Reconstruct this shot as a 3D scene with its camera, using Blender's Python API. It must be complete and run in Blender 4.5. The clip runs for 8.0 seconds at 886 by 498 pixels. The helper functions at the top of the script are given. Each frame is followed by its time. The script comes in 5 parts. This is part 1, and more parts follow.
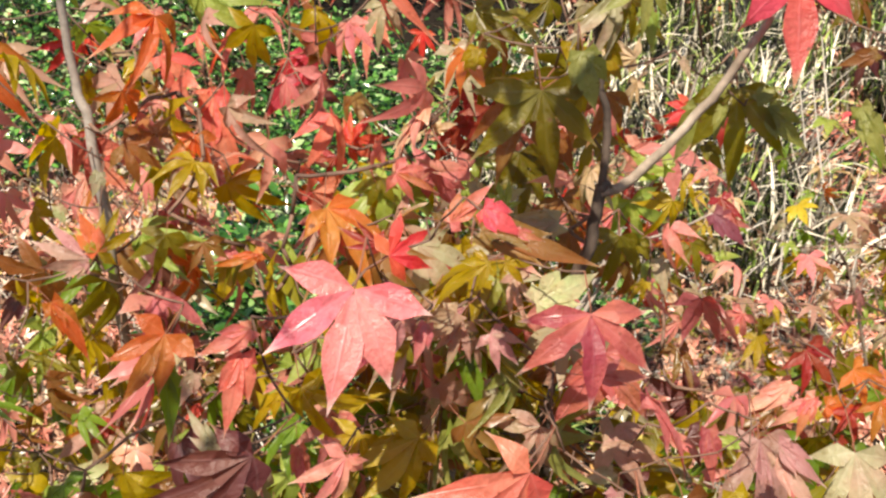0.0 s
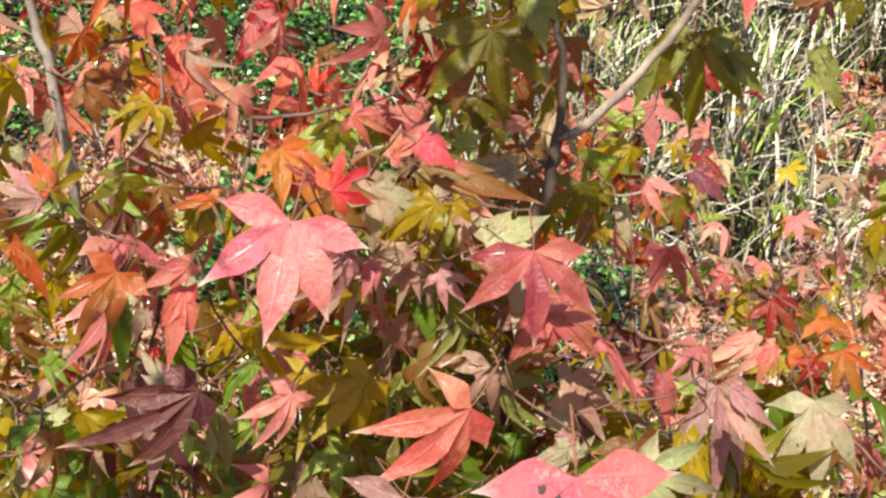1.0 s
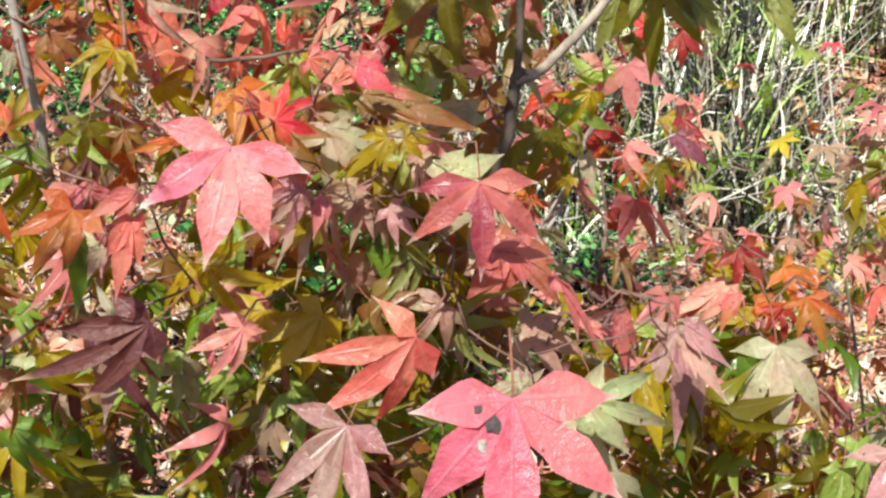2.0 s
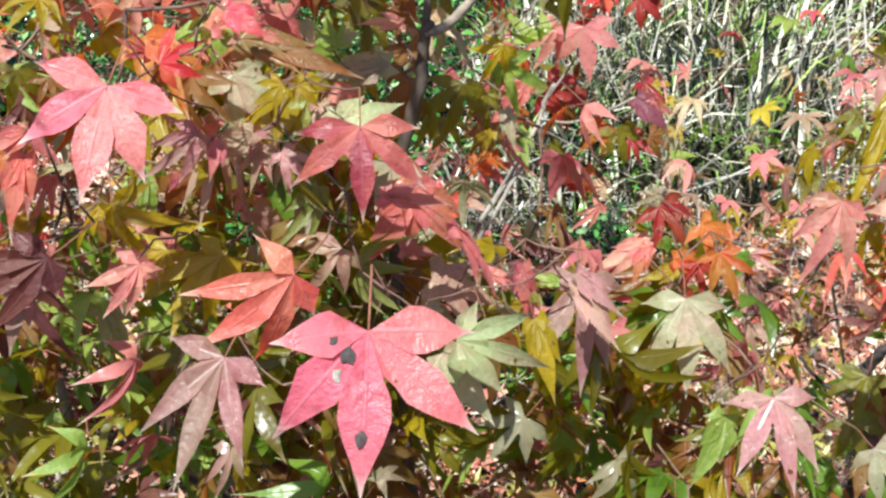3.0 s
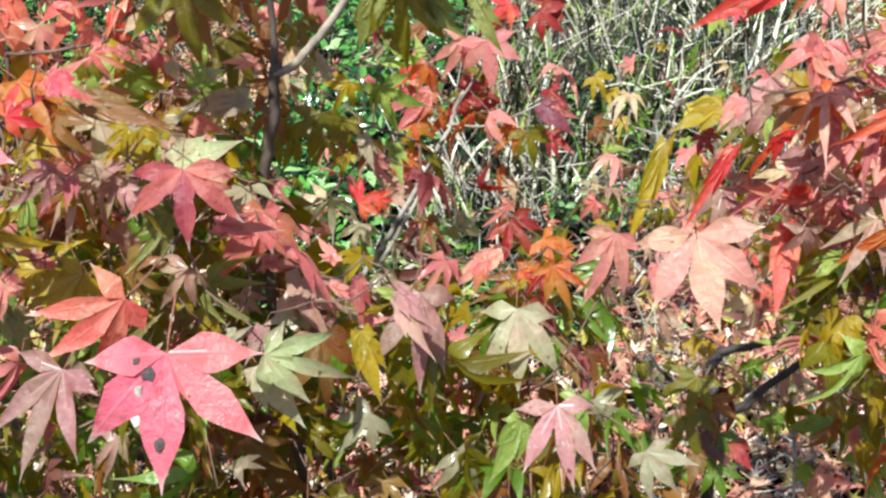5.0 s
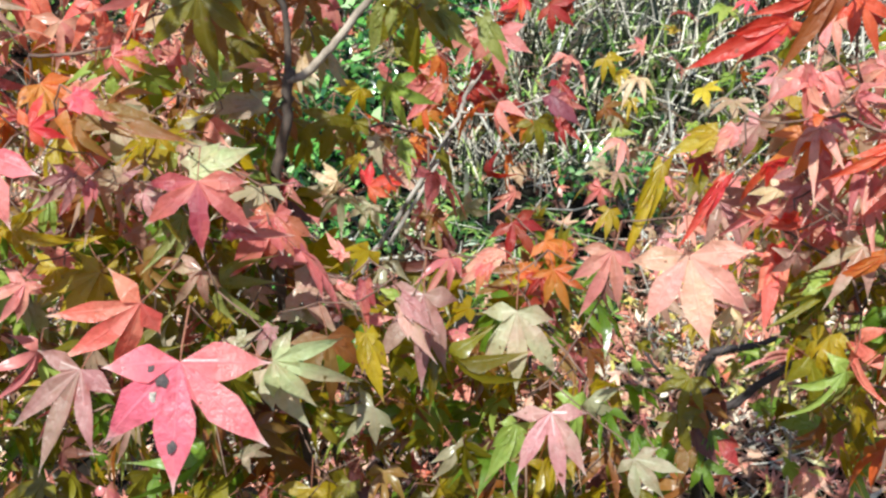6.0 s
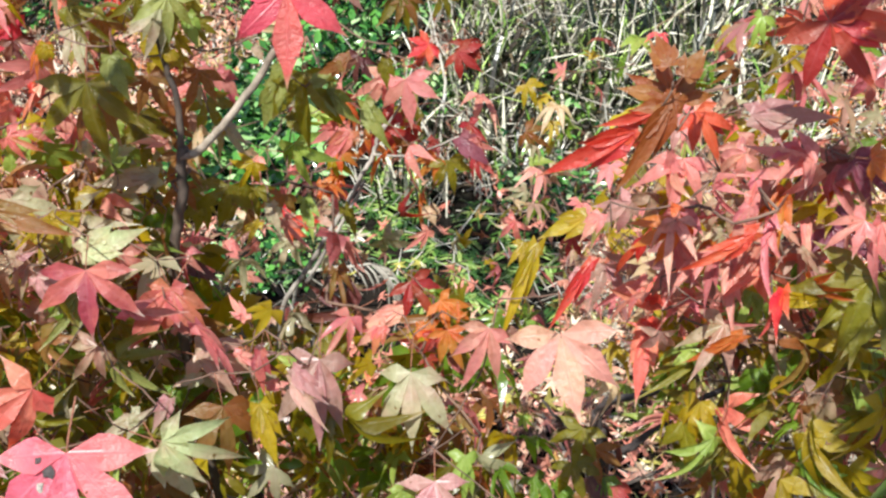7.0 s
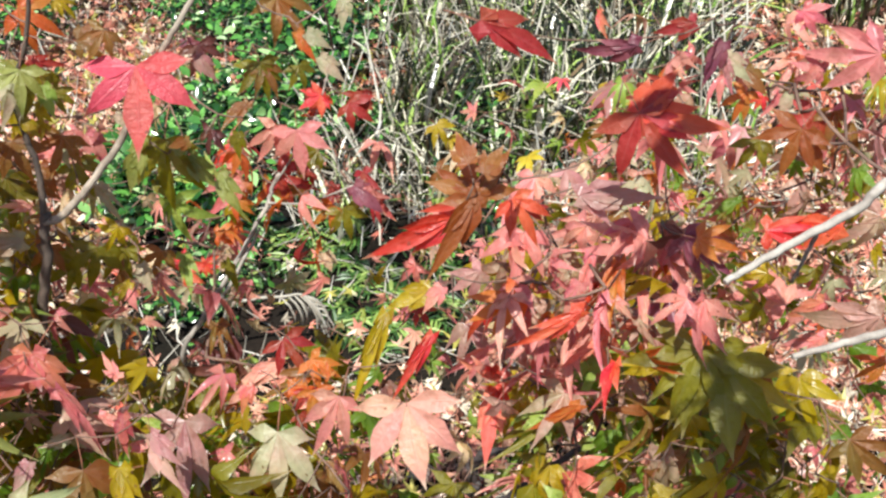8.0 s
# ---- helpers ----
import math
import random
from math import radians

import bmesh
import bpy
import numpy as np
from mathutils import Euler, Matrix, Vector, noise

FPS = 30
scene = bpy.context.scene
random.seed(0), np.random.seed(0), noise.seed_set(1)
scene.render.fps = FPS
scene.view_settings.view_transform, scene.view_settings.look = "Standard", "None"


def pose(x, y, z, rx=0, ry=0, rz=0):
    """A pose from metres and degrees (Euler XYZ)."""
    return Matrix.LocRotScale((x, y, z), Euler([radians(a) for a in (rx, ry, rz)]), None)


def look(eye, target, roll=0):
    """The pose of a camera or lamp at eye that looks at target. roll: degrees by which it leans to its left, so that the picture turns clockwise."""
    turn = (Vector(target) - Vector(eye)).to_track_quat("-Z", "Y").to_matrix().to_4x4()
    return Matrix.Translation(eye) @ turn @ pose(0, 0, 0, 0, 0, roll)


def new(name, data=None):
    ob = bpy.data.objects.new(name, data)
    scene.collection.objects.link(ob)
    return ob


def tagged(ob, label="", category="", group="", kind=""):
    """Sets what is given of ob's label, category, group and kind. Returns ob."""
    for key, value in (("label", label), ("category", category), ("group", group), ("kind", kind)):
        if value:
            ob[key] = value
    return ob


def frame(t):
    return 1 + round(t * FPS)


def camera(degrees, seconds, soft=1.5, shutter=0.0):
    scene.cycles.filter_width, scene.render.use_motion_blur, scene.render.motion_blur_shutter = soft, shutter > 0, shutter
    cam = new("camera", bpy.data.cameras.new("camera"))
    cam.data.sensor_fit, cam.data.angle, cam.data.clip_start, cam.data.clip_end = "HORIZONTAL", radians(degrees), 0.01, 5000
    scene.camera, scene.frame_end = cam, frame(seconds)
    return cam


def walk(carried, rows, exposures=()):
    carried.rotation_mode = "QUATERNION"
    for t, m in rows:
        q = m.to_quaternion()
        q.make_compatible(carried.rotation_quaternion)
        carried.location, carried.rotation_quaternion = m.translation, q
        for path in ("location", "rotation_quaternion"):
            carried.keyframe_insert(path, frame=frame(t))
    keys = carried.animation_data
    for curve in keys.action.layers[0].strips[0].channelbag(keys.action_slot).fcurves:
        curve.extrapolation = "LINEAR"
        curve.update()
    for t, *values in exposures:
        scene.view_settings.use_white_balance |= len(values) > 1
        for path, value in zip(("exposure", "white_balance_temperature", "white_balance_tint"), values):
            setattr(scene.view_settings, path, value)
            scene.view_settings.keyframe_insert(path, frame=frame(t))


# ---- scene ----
cam = camera(40.0, 8.0, soft=2.5)
PATH = [
    (0, (0.0000, 0.0000, 1.6000), (0.0000, 0.8661, 1.1001), -0.00),
    (0.5, (0.0210, -0.0074, 1.5918), (0.0102, 0.8509, 1.0788), -0.54),
    (1, (0.0340, -0.0105, 1.5858), (0.0204, 0.8450, 1.0682), -0.16),
    (1.5, (0.0465, -0.0180, 1.5734), (0.0285, 0.8379, 1.0565), -0.15),
    (1.7, (0.0540, -0.0207, 1.5677), (0.0335, 0.8351, 1.0508), -0.67),
    (2.8, (0.1296, -0.0526, 1.5488), (0.0705, 0.7939, 1.0197), -0.78),
    (3, (0.1498, -0.0509, 1.5548), (0.0826, 0.7920, 1.0210), -1.24),
    (3.5, (0.1995, -0.0488, 1.5730), (0.1192, 0.7888, 1.0327), -1.54),
    (4, (0.2473, -0.0577, 1.6001), (0.1558, 0.7762, 1.0558), -2.30),
    (4.5, (0.2748, -0.0734, 1.6191), (0.1729, 0.7547, 1.0679), -2.81),
    (5, (0.2879, -0.0897, 1.6308), (0.1796, 0.7295, 1.0676), -2.55),
    (6.3, (0.3005, -0.0905, 1.6989), (0.1901, 0.6946, 1.0895), -1.08),
    (6.5, (0.3105, -0.0836, 1.7122), (0.2113, 0.6996, 1.0983), -0.96),
    (7, (0.3429, -0.0706, 1.7468), (0.2596, 0.7148, 1.1333), -0.94),
    (7.5, (0.3805, -0.0596, 1.7690), (0.3208, 0.7295, 1.1576), -0.10),
    (8, (0.4144, -0.0550, 1.7854), (0.3607, 0.7391, 1.1799), 0.41),
]
walk(cam, [(t, look(eye, target, roll)) for t, eye, target, roll in PATH],
     [(0, 1.08, 7650, 12), (1.5, 1.10, 6900, 7), (3, 1.13, 6050, 1), (5, 1.16, 6050, 1), (6.5, 1.17, 6200, 3), (8, 1.14, 6350, 5)])


# ---------------------------------------------------------------- world and sun
SUN_DIR = Vector((-0.12, -0.46, 0.88)).normalized()
world = bpy.data.worlds.new("sky")
scene.world = world
world.use_nodes = True
wn = world.node_tree.nodes
sky = wn.new("ShaderNodeTexSky")
sky.sky_type = "NISHITA"
sky.sun_disc = False
sky.sun_elevation = math.asin(SUN_DIR.z)
sky.sun_rotation = math.atan2(SUN_DIR.x, SUN_DIR.y)
wn["Background"].inputs["Strength"].default_value = 0.085
world.node_tree.links.new(sky.outputs["Color"], wn["Background"].inputs["Color"])
sun = new("sun", bpy.data.lights.new("sun", "SUN"))
sun.data.energy = 5.0
sun.data.angle = radians(0.53)
sun.data.color = (1.0, 0.965, 0.91)
sun.matrix_world = look(SUN_DIR * 20, (0, 0, 0))


# ---------------------------------------------------------------- materials
def srgb(r, g, b):
    return tuple((c / 255 / 12.92 if c <= 10 else ((c / 255 + 0.055) / 1.055) ** 2.4) for c in (r, g, b)) + (1.0,)


class Nodes:
    """A small helper round a material's node tree."""

    def __init__(self, name):
        self.mat = bpy.data.materials.new(name)
        self.mat.use_nodes = True
        self.tree = self.mat.node_tree
        self.bsdf = self.tree.nodes["Principled BSDF"]
        self.out = self.tree.nodes["Material Output"]

    def add(self, kind, **values):
        node = self.tree.nodes.new(kind)
        for key, value in values.items():
            node.inputs[key].default_value = value
        return node

    def link(self, a, b):
        self.tree.links.new(a, b)

    def noise(self, scale, detail=3.0, rough=0.55, coord="Object"):
        node = self.add("ShaderNodeTexNoise", Scale=scale, Detail=detail, Roughness=rough)
        c = self.add("ShaderNodeTexCoord")
        self.link(c.outputs[coord], node.inputs["Vector"])
        return node.outputs["Fac"]

    def ramp(self, fac, stops):
        node = self.add("ShaderNodeValToRGB")
        while len(node.color_ramp.elements) < len(stops):
            node.color_ramp.elements.new(0.5)
        for e, (p, c) in zip(node.color_ramp.elements, stops):
            e.position, e.color = p, c
        self.link(fac, node.inputs["Fac"])
        return node.outputs["Color"]

    def mix(self, fac, a, b, kind="MIX"):
        node = self.tree.nodes.new("ShaderNodeMix")
        node.data_type, node.blend_type = "RGBA", kind
        for socket, value in ((node.inputs[0], fac), (node.inputs[6], a), (node.inputs[7], b)):
            if isinstance(value, (float, int, tuple)):
                socket.default_value = value
            else:
                self.link(value, socket)
        return node.outputs[2]

    def bump(self, height, strength=0.3, distance=0.001):
        node = self.add("ShaderNodeBump", Strength=strength, Distance=distance)
        self.link(height, node.inputs["Height"])
        self.link(node.outputs["Normal"], self.bsdf.inputs["Normal"])
        return node

    def translucent(self, colour, share):
        """Lets part of the light through, as leaf blades do."""
        tr = self.add("ShaderNodeBsdfTranslucent")
        self.link(colour, tr.inputs["Color"])
        mixer = self.add("ShaderNodeMixShader", Fac=share)
        self.link(self.bsdf.outputs[0], mixer.inputs[1])
        self.link(tr.outputs[0], mixer.inputs[2])
        self.link(mixer.outputs[0], self.out.inputs["Surface"])


def leaf_material(name, main, second, glow, tip=(200, 165, 130), gloss=0.32):
    """A maple blade: two pigments in patches, paler veins, dry tips, small specks."""
    n = Nodes(name)
    n.bsdf.inputs["Specular IOR Level"].default_value = 0.55
    info = n.add("ShaderNodeObjectInfo")
    uv = n.add("ShaderNodeUVMap")
    uv.uv_map = "UVMap"
    sep = n.add("ShaderNodeSeparateXYZ")
    n.link(uv.outputs["UV"], sep.inputs[0])
    # patches of the second pigment, shifted from leaf to leaf
    coord = n.add("ShaderNodeTexCoord")
    shift = n.add("ShaderNodeVectorMath")
    shift.operation = "ADD"
    n.link(coord.outputs["Object"], shift.inputs[0])
    comb = n.add("ShaderNodeCombineXYZ")
    scale = n.add("ShaderNodeMath")
    scale.operation = "MULTIPLY"
    scale.inputs[1].default_value = 37.0
    n.link(info.outputs["Random"], scale.inputs[0])
    n.link(scale.outputs[0], comb.inputs[2])
    n.link(comb.outputs[0], shift.inputs[1])
    patch = n.add("ShaderNodeTexNoise", Scale=1.6, Detail=3.0, Roughness=0.6)
    n.link(shift.outputs[0], patch.inputs["Vector"])
    fine = n.add("ShaderNodeTexNoise", Scale=14.0, Detail=4.0, Roughness=0.7)
    n.link(shift.outputs[0], fine.inputs["Vector"])
    lobe = n.add("ShaderNodeUVMap")
    lobe.uv_map = "Lobe"
    split = n.add("ShaderNodeVectorMath")
    split.operation = "ADD"
    n.link(lobe.outputs["UV"], split.inputs[0])
    n.link(comb.outputs[0], split.inputs[1])
    chance = n.add("ShaderNodeTexWhiteNoise")
    n.link(split.outputs[0], chance.inputs["Vector"])
    lean = n.add("ShaderNodeMath")
    lean.operation = "MULTIPLY_ADD"
    lean.inputs[1].default_value, lean.inputs[2].default_value = 0.30, -0.15
    n.link(chance.outputs["Value"], lean.inputs[0])
    pigment = n.add("ShaderNodeMath")
    n.link(patch.outputs["Fac"], pigment.inputs[0])
    n.link(lean.outputs[0], pigment.inputs[1])
    two = n.ramp(pigment.outputs[0], [(0.38, srgb(*main)), (0.68, srgb(*second))])
    mottled = n.mix(0.4, two, n.ramp(fine.outputs["Fac"], [(0.3, (0.35, 0.3, 0.3, 1)), (0.75, (1, 1, 1, 1))]), "MULTIPLY")
    stain = n.add("ShaderNodeTexNoise", Scale=4.5, Detail=4.0, Roughness=0.65)
    n.link(shift.outputs[0], stain.inputs["Vector"])
    mottled = n.mix(0.45, mottled, n.ramp(stain.outputs["Fac"], [(0.32, (0.5, 0.42, 0.34, 1)), (0.5, (1, 1, 1, 1)), (0.72, (1.0, 0.92, 0.86, 1))]), "MULTIPLY")
    # midrib and side veins from the blade's own coordinates (u along the lobe, v across)
    across = n.add("ShaderNodeMath")
    across.operation = "ABSOLUTE"
    n.link(sep.outputs[1], across.inputs[0])
    rib = n.ramp(across.outputs[0], [(0.03, (1, 1, 1, 1)), (0.11, (0, 0, 0, 1))])
    ribbed = n.mix(n.mix(1.0, rib, (0.16, 0.16, 0.16, 1), "MULTIPLY"), mottled, srgb(*[min(255, int(c * 0.6 + 95)) for c in main]))
    # dry tips
    dry = n.ramp(sep.outputs[0], [(0.84, (0, 0, 0, 1)), (0.97, (0.9, 0.9, 0.9, 1))])
    tipped = n.mix(dry, ribbed, srgb(*tip))
    specks = n.add("ShaderNodeTexNoise", Scale=9.0, Detail=1.0)
    n.link(shift.outputs[0], specks.inputs["Vector"])
    spots = n.ramp(specks.outputs["Fac"], [(0.74, (0, 0, 0, 1)), (0.78, (1, 1, 1, 1))])
    colour = n.mix(spots, tipped, srgb(96, 60, 40))
    hsv = n.add("ShaderNodeHueSaturation")
    val = n.add("ShaderNodeMapRange")
    n.link(info.outputs["Random"], val.inputs["Value"])
    val.inputs["To Min"].default_value, val.inputs["To Max"].default_value = 0.8, 1.12
    n.link(val.outputs[0], hsv.inputs["Value"])
    hue = n.add("ShaderNodeMapRange")
    n.link(chance.outputs["Value"], hue.inputs["Value"])
    hue.inputs["To Min"].default_value, hue.inputs["To Max"].default_value = 0.487, 0.513
    n.link(hue.outputs[0], hsv.inputs["Hue"])
    n.link(colour, hsv.inputs["Color"])
    n.link(hsv.outputs[0], n.bsdf.inputs["Base Color"])
    relief = n.add("ShaderNodeMath")
    relief.operation = "ADD"
    n.link(fine.outputs["Fac"], relief.inputs[0])
    n.link(rib, relief.inputs[1])
    n.bump(relief.outputs[0], 0.28, 0.022)
    # the wax on a blade is worn in places
    wax = n.add("ShaderNodeMapRange")
    n.link(stain.outputs["Fac"], wax.inputs["Value"])
    wax.inputs["From Min"].default_value, wax.inputs["From Max"].default_value = 0.3, 0.7
    wax.inputs["To Min"].default_value, wax.inputs["To Max"].default_value = gloss - 0.1, gloss + 0.14
    n.link(wax.outputs[0], n.bsdf.inputs["Roughness"])
    n.translucent(n.mix(0.8, colour, srgb(*glow)), 0.48)
    return n.mat


PINK = leaf_material("leaf_pink", (230, 112, 126), (236, 140, 142), (240, 84, 84), (236, 208, 198))
CRIMSON = leaf_material("leaf_crimson", (150, 58, 72), (206, 112, 104), (205, 70, 60), (225, 200, 185))
ROSE = leaf_material("leaf_rose", (214, 124, 124), (202, 136, 122), (235, 86, 76), (226, 196, 180))
ROSEPALE = leaf_material("leaf_rose_pale", (214, 124, 116), (190, 122, 84), (235, 90, 50), (235, 215, 205))
ROSERED = leaf_material("leaf_rose_red", (228, 84, 92), (216, 98, 100), (240, 50, 50))
CORAL = leaf_material("leaf_coral", (228, 116, 98), (226, 142, 118), (248, 92, 58), (230, 196, 170))
CORALPALE = leaf_material("leaf_coral_pale", (226, 144, 136), (208, 150, 128), (242, 114, 84), (226, 200, 170))
RED = leaf_material("leaf_red", (208, 62, 48), (212, 92, 66), (255, 60, 28))
BRICK = leaf_material("leaf_brick_red", (164, 54, 48), (150, 66, 50), (215, 50, 35))
DARKRED = leaf_material("leaf_dark_red", (128, 40, 34), (148, 62, 42), (205, 45, 25))
ORANGE = leaf_material("leaf_orange", (198, 102, 46), (178, 118, 52), (255, 115, 25))
PEACH = leaf_material("leaf_peach", (230, 160, 148), (222, 174, 146), (248, 136, 100), (232, 206, 180))
DUSTY = leaf_material("leaf_dusty", (196, 154, 138), (172, 154, 122), (210, 140, 80), (214, 190, 165))
MAUVE = leaf_material("leaf_mauve", (194, 138, 136), (172, 142, 126), (205, 110, 80), (220, 196, 184))
PURPLE = leaf_material("leaf_purple", (118, 60, 78), (146, 86, 96), (170, 60, 55))
PLUM = leaf_material("leaf_plum", (98, 56, 58), (118, 74, 62), (150, 65, 40))
OLIVE = leaf_material("leaf_olive", (100, 94, 18), (130, 122, 30), (180, 160, 0), (170, 150, 110))
OLIVEGOLD = leaf_material("leaf_olive_gold", (150, 132, 16), (174, 146, 28), (220, 185, 0), (180, 150, 100))
OLIVEBROWN = leaf_material("leaf_olive_brown", (138, 92, 46), (124, 102, 50), (195, 110, 25), (180, 150, 110))
BROWN = leaf_material("leaf_brown", (136, 78, 34), (150, 96, 44), (205, 95, 18), (180, 140, 100))
GREEN = leaf_material("leaf_green", (86, 118, 28), (122, 148, 48), (150, 185, 10), (150, 150, 100))
TAN = leaf_material("leaf_dry_tan", (226, 204, 168), (206, 176, 130), (230, 190, 120), (235, 220, 195))
YELLOW = leaf_material("leaf_yellow", (226, 206, 60), (214, 190, 60), (240, 215, 40))
LIME = leaf_material("leaf_lime", (142, 168, 74), (170, 182, 88), (165, 190, 40))
SAGE = leaf_material("leaf_sage", (178, 178, 140), (192, 160, 142), (180, 170, 60), (224, 212, 190))
KHAKI = leaf_material("leaf_khaki", (138, 146, 70), (160, 160, 92), (150, 150, 20), (190, 180, 130))
PALEGREEN = leaf_material("leaf_pale_green", (192, 206, 150), (206, 176, 148), (180, 185, 60), (214, 204, 170))


def bark_material(name, dark, light):
    n = Nodes(name)
    n.bsdf.inputs["Roughness"].default_value = 0.75
    fine, broad = n.noise(260.0, 5.0, 0.7), n.noise(35.0, 3.0)
    base = n.ramp(broad, [(0.3, srgb(*dark)), (0.7, srgb(*light))])
    n.link(n.mix(0.5, base, n.ramp(fine, [(0.3, (0.35, 0.33, 0.3, 1)), (0.7, (1, 1, 1, 1))]), "MULTIPLY"), n.bsdf.inputs["Base Color"])
    n.bump(fine, 0.5, 0.001)
    return n.mat


BARK = bark_material("bark_grey_brown", (46, 37, 32), (98, 84, 73))
BARK_DARK = bark_material("bark_dark", (30, 25, 25), (66, 56, 54))
BARK_PALE = bark_material("bark_pale_grey", (112, 102, 94), (172, 164, 154))
BARK_WARM = bark_material("bark_warm_grey", (98, 84, 70), (168, 154, 138))
TWIG = bark_material("twig_brown", (78, 56, 46), (122, 94, 78))
ROT = bark_material("rotten_leaf_spot", (40, 32, 34), (78, 66, 64))
PETIOLE = bark_material("petiole_red", (112, 66, 50), (156, 100, 74))


def island_material(name, stops, glow=0.3, rough=0.5, scale=20.0):
    """For heaps of small pieces: each piece takes its colour by chance, with grain over it."""
    n = Nodes(name)
    n.bsdf.inputs["Roughness"].default_value = rough
    geo = n.add("ShaderNodeNewGeometry")
    base = n.ramp(geo.outputs["Random Per Island"], [(p, srgb(*c)) for p, c in stops])
    grain = n.ramp(n.noise(scale, 4.0, 0.65), [(0.3, (0.45, 0.43, 0.4, 1)), (0.7, (1, 1, 1, 1))])
    colour = n.mix(0.6, base, grain, "MULTIPLY")
    n.link(colour, n.bsdf.inputs["Base Color"])
    n.translucent(colour, glow)
    return n.mat


LITTER = island_material("fallen_maple_leaves", [(0.0, (168, 92, 78)), (0.13, (214, 170, 142)), (0.26, (86, 60, 44)), (0.38, (206, 130, 112)),
                                                 (0.52, (62, 46, 36)), (0.66, (226, 212, 188)), (0.76, (206, 128, 110)), (0.84, (92, 74, 46)), (0.90, (160, 152, 72)), (0.95, (176, 166, 86)), (1.0, (206, 92, 76))], 0.1, 0.40)
# The near-black and darkest brown stops paint the shade between blades.
GRASS = island_material("grass_blades_and_gap_shade", [(0.0, (18, 24, 12)), (0.30, (36, 42, 20)), (0.33, (100, 138, 52)), (0.49, (170, 190, 104)), (0.52, (52, 42, 30)),
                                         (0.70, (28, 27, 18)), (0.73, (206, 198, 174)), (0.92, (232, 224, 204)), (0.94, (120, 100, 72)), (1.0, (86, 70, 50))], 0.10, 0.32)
SHRUB = island_material("glossy_shrub_leaves", [(0.0, (18, 38, 18)), (0.42, (46, 90, 38)), (0.78, (98, 152, 68)), (1.0, (176, 200, 146))], 0.18, 0.15)
FERN = island_material("fern_pinnae", [(0.0, (34, 62, 24)), (0.55, (74, 112, 44)), (0.9, (112, 142, 62)), (1.0, (156, 172, 96))], 0.25, 0.4)
DEAD = island_material("dead_frond", [(0.0, (140, 132, 120)), (0.6, (184, 176, 162)), (1.0, (222, 216, 204))], 0.12, 0.7)


def ground_material():
    n = Nodes("forest_floor_shade_dark")
    n.bsdf.inputs["Roughness"].default_value = 0.95
    n.bsdf.inputs["Specular IOR Level"].default_value = 0.15
    broad, mid, fine = n.noise(0.9, 4.0), n.noise(9.0, 5.0, 0.65), n.noise(70.0, 5.0, 0.7)
    # Soil taken near black: the shade under the plants is in its colour.
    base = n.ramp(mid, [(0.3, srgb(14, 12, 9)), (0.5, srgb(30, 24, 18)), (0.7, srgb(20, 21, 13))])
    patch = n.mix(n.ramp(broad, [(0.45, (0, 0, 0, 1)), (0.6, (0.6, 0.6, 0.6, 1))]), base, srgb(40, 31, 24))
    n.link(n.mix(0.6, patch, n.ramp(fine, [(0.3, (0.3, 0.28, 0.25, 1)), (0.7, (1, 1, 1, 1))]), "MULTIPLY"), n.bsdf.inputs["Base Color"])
    n.bump(fine, 0.8, 0.02)
    return n.mat


SOIL = ground_material()


# ---------------------------------------------------------------- mesh helpers
def part(name, bm, material, parent, label=""):
    mesh = bpy.data.meshes.new(name)
    bm.to_mesh(mesh)
    bm.free()
    return part_mesh(name, mesh, material, parent, label)


def part_mesh(name, mesh, material, parent, label=""):
    if not mesh.materials:
        mesh.materials.append(material)
    ob = new(name, mesh)
    ob.parent = parent
    return tagged(ob, label)


def smooth(mesh):
    mesh.polygons.foreach_set("use_smooth", [True] * len(mesh.polygons))
    return mesh


def tube(bm, points, radii, sides=6):
    """A round stem along points, closed at both ends."""
    points = [Vector(p) for p in points]
    rings, side = [], None
    for i, p in enumerate(points):
        way = (points[min(i + 1, len(points) - 1)] - points[max(i - 1, 0)]).normalized()
        if side is None:
            side = way.orthogonal().normalized()
        side = (side - way * side.dot(way)).normalized()
        up = way.cross(side)
        r = radii[i] if hasattr(radii, "__len__") else radii
        rings.append([bm.verts.new(p + (side * math.cos(a) + up * math.sin(a)) * r) for a in (2 * math.pi * k / sides for k in range(sides))])
    for a, b in zip(rings, rings[1:]):
        for k in range(sides):
            bm.faces.new((a[k], a[(k + 1) % sides], b[(k + 1) % sides], b[k])).smooth = True
    bm.faces.new(rings[0][::-1])
    bm.faces.new(rings[-1])


def curve_points(points, per=5):
    """Catmull-Rom through the points."""
    p = [Vector(q) for q in points]
    p = [p[0] * 2 - p[1]] + p + [p[-1] * 2 - p[-2]]
    out = []
    for a, b, c, d in zip(p, p[1:], p[2:], p[3:]):
        for k in range(per):
            t = k / per
            out.append(0.5 * ((2 * b) + (c - a) * t + (2 * a - 5 * b + 4 * c - d) * t * t + (3 * b - a - 3 * c + d) * t ** 3))
    return out + [p[-2]]


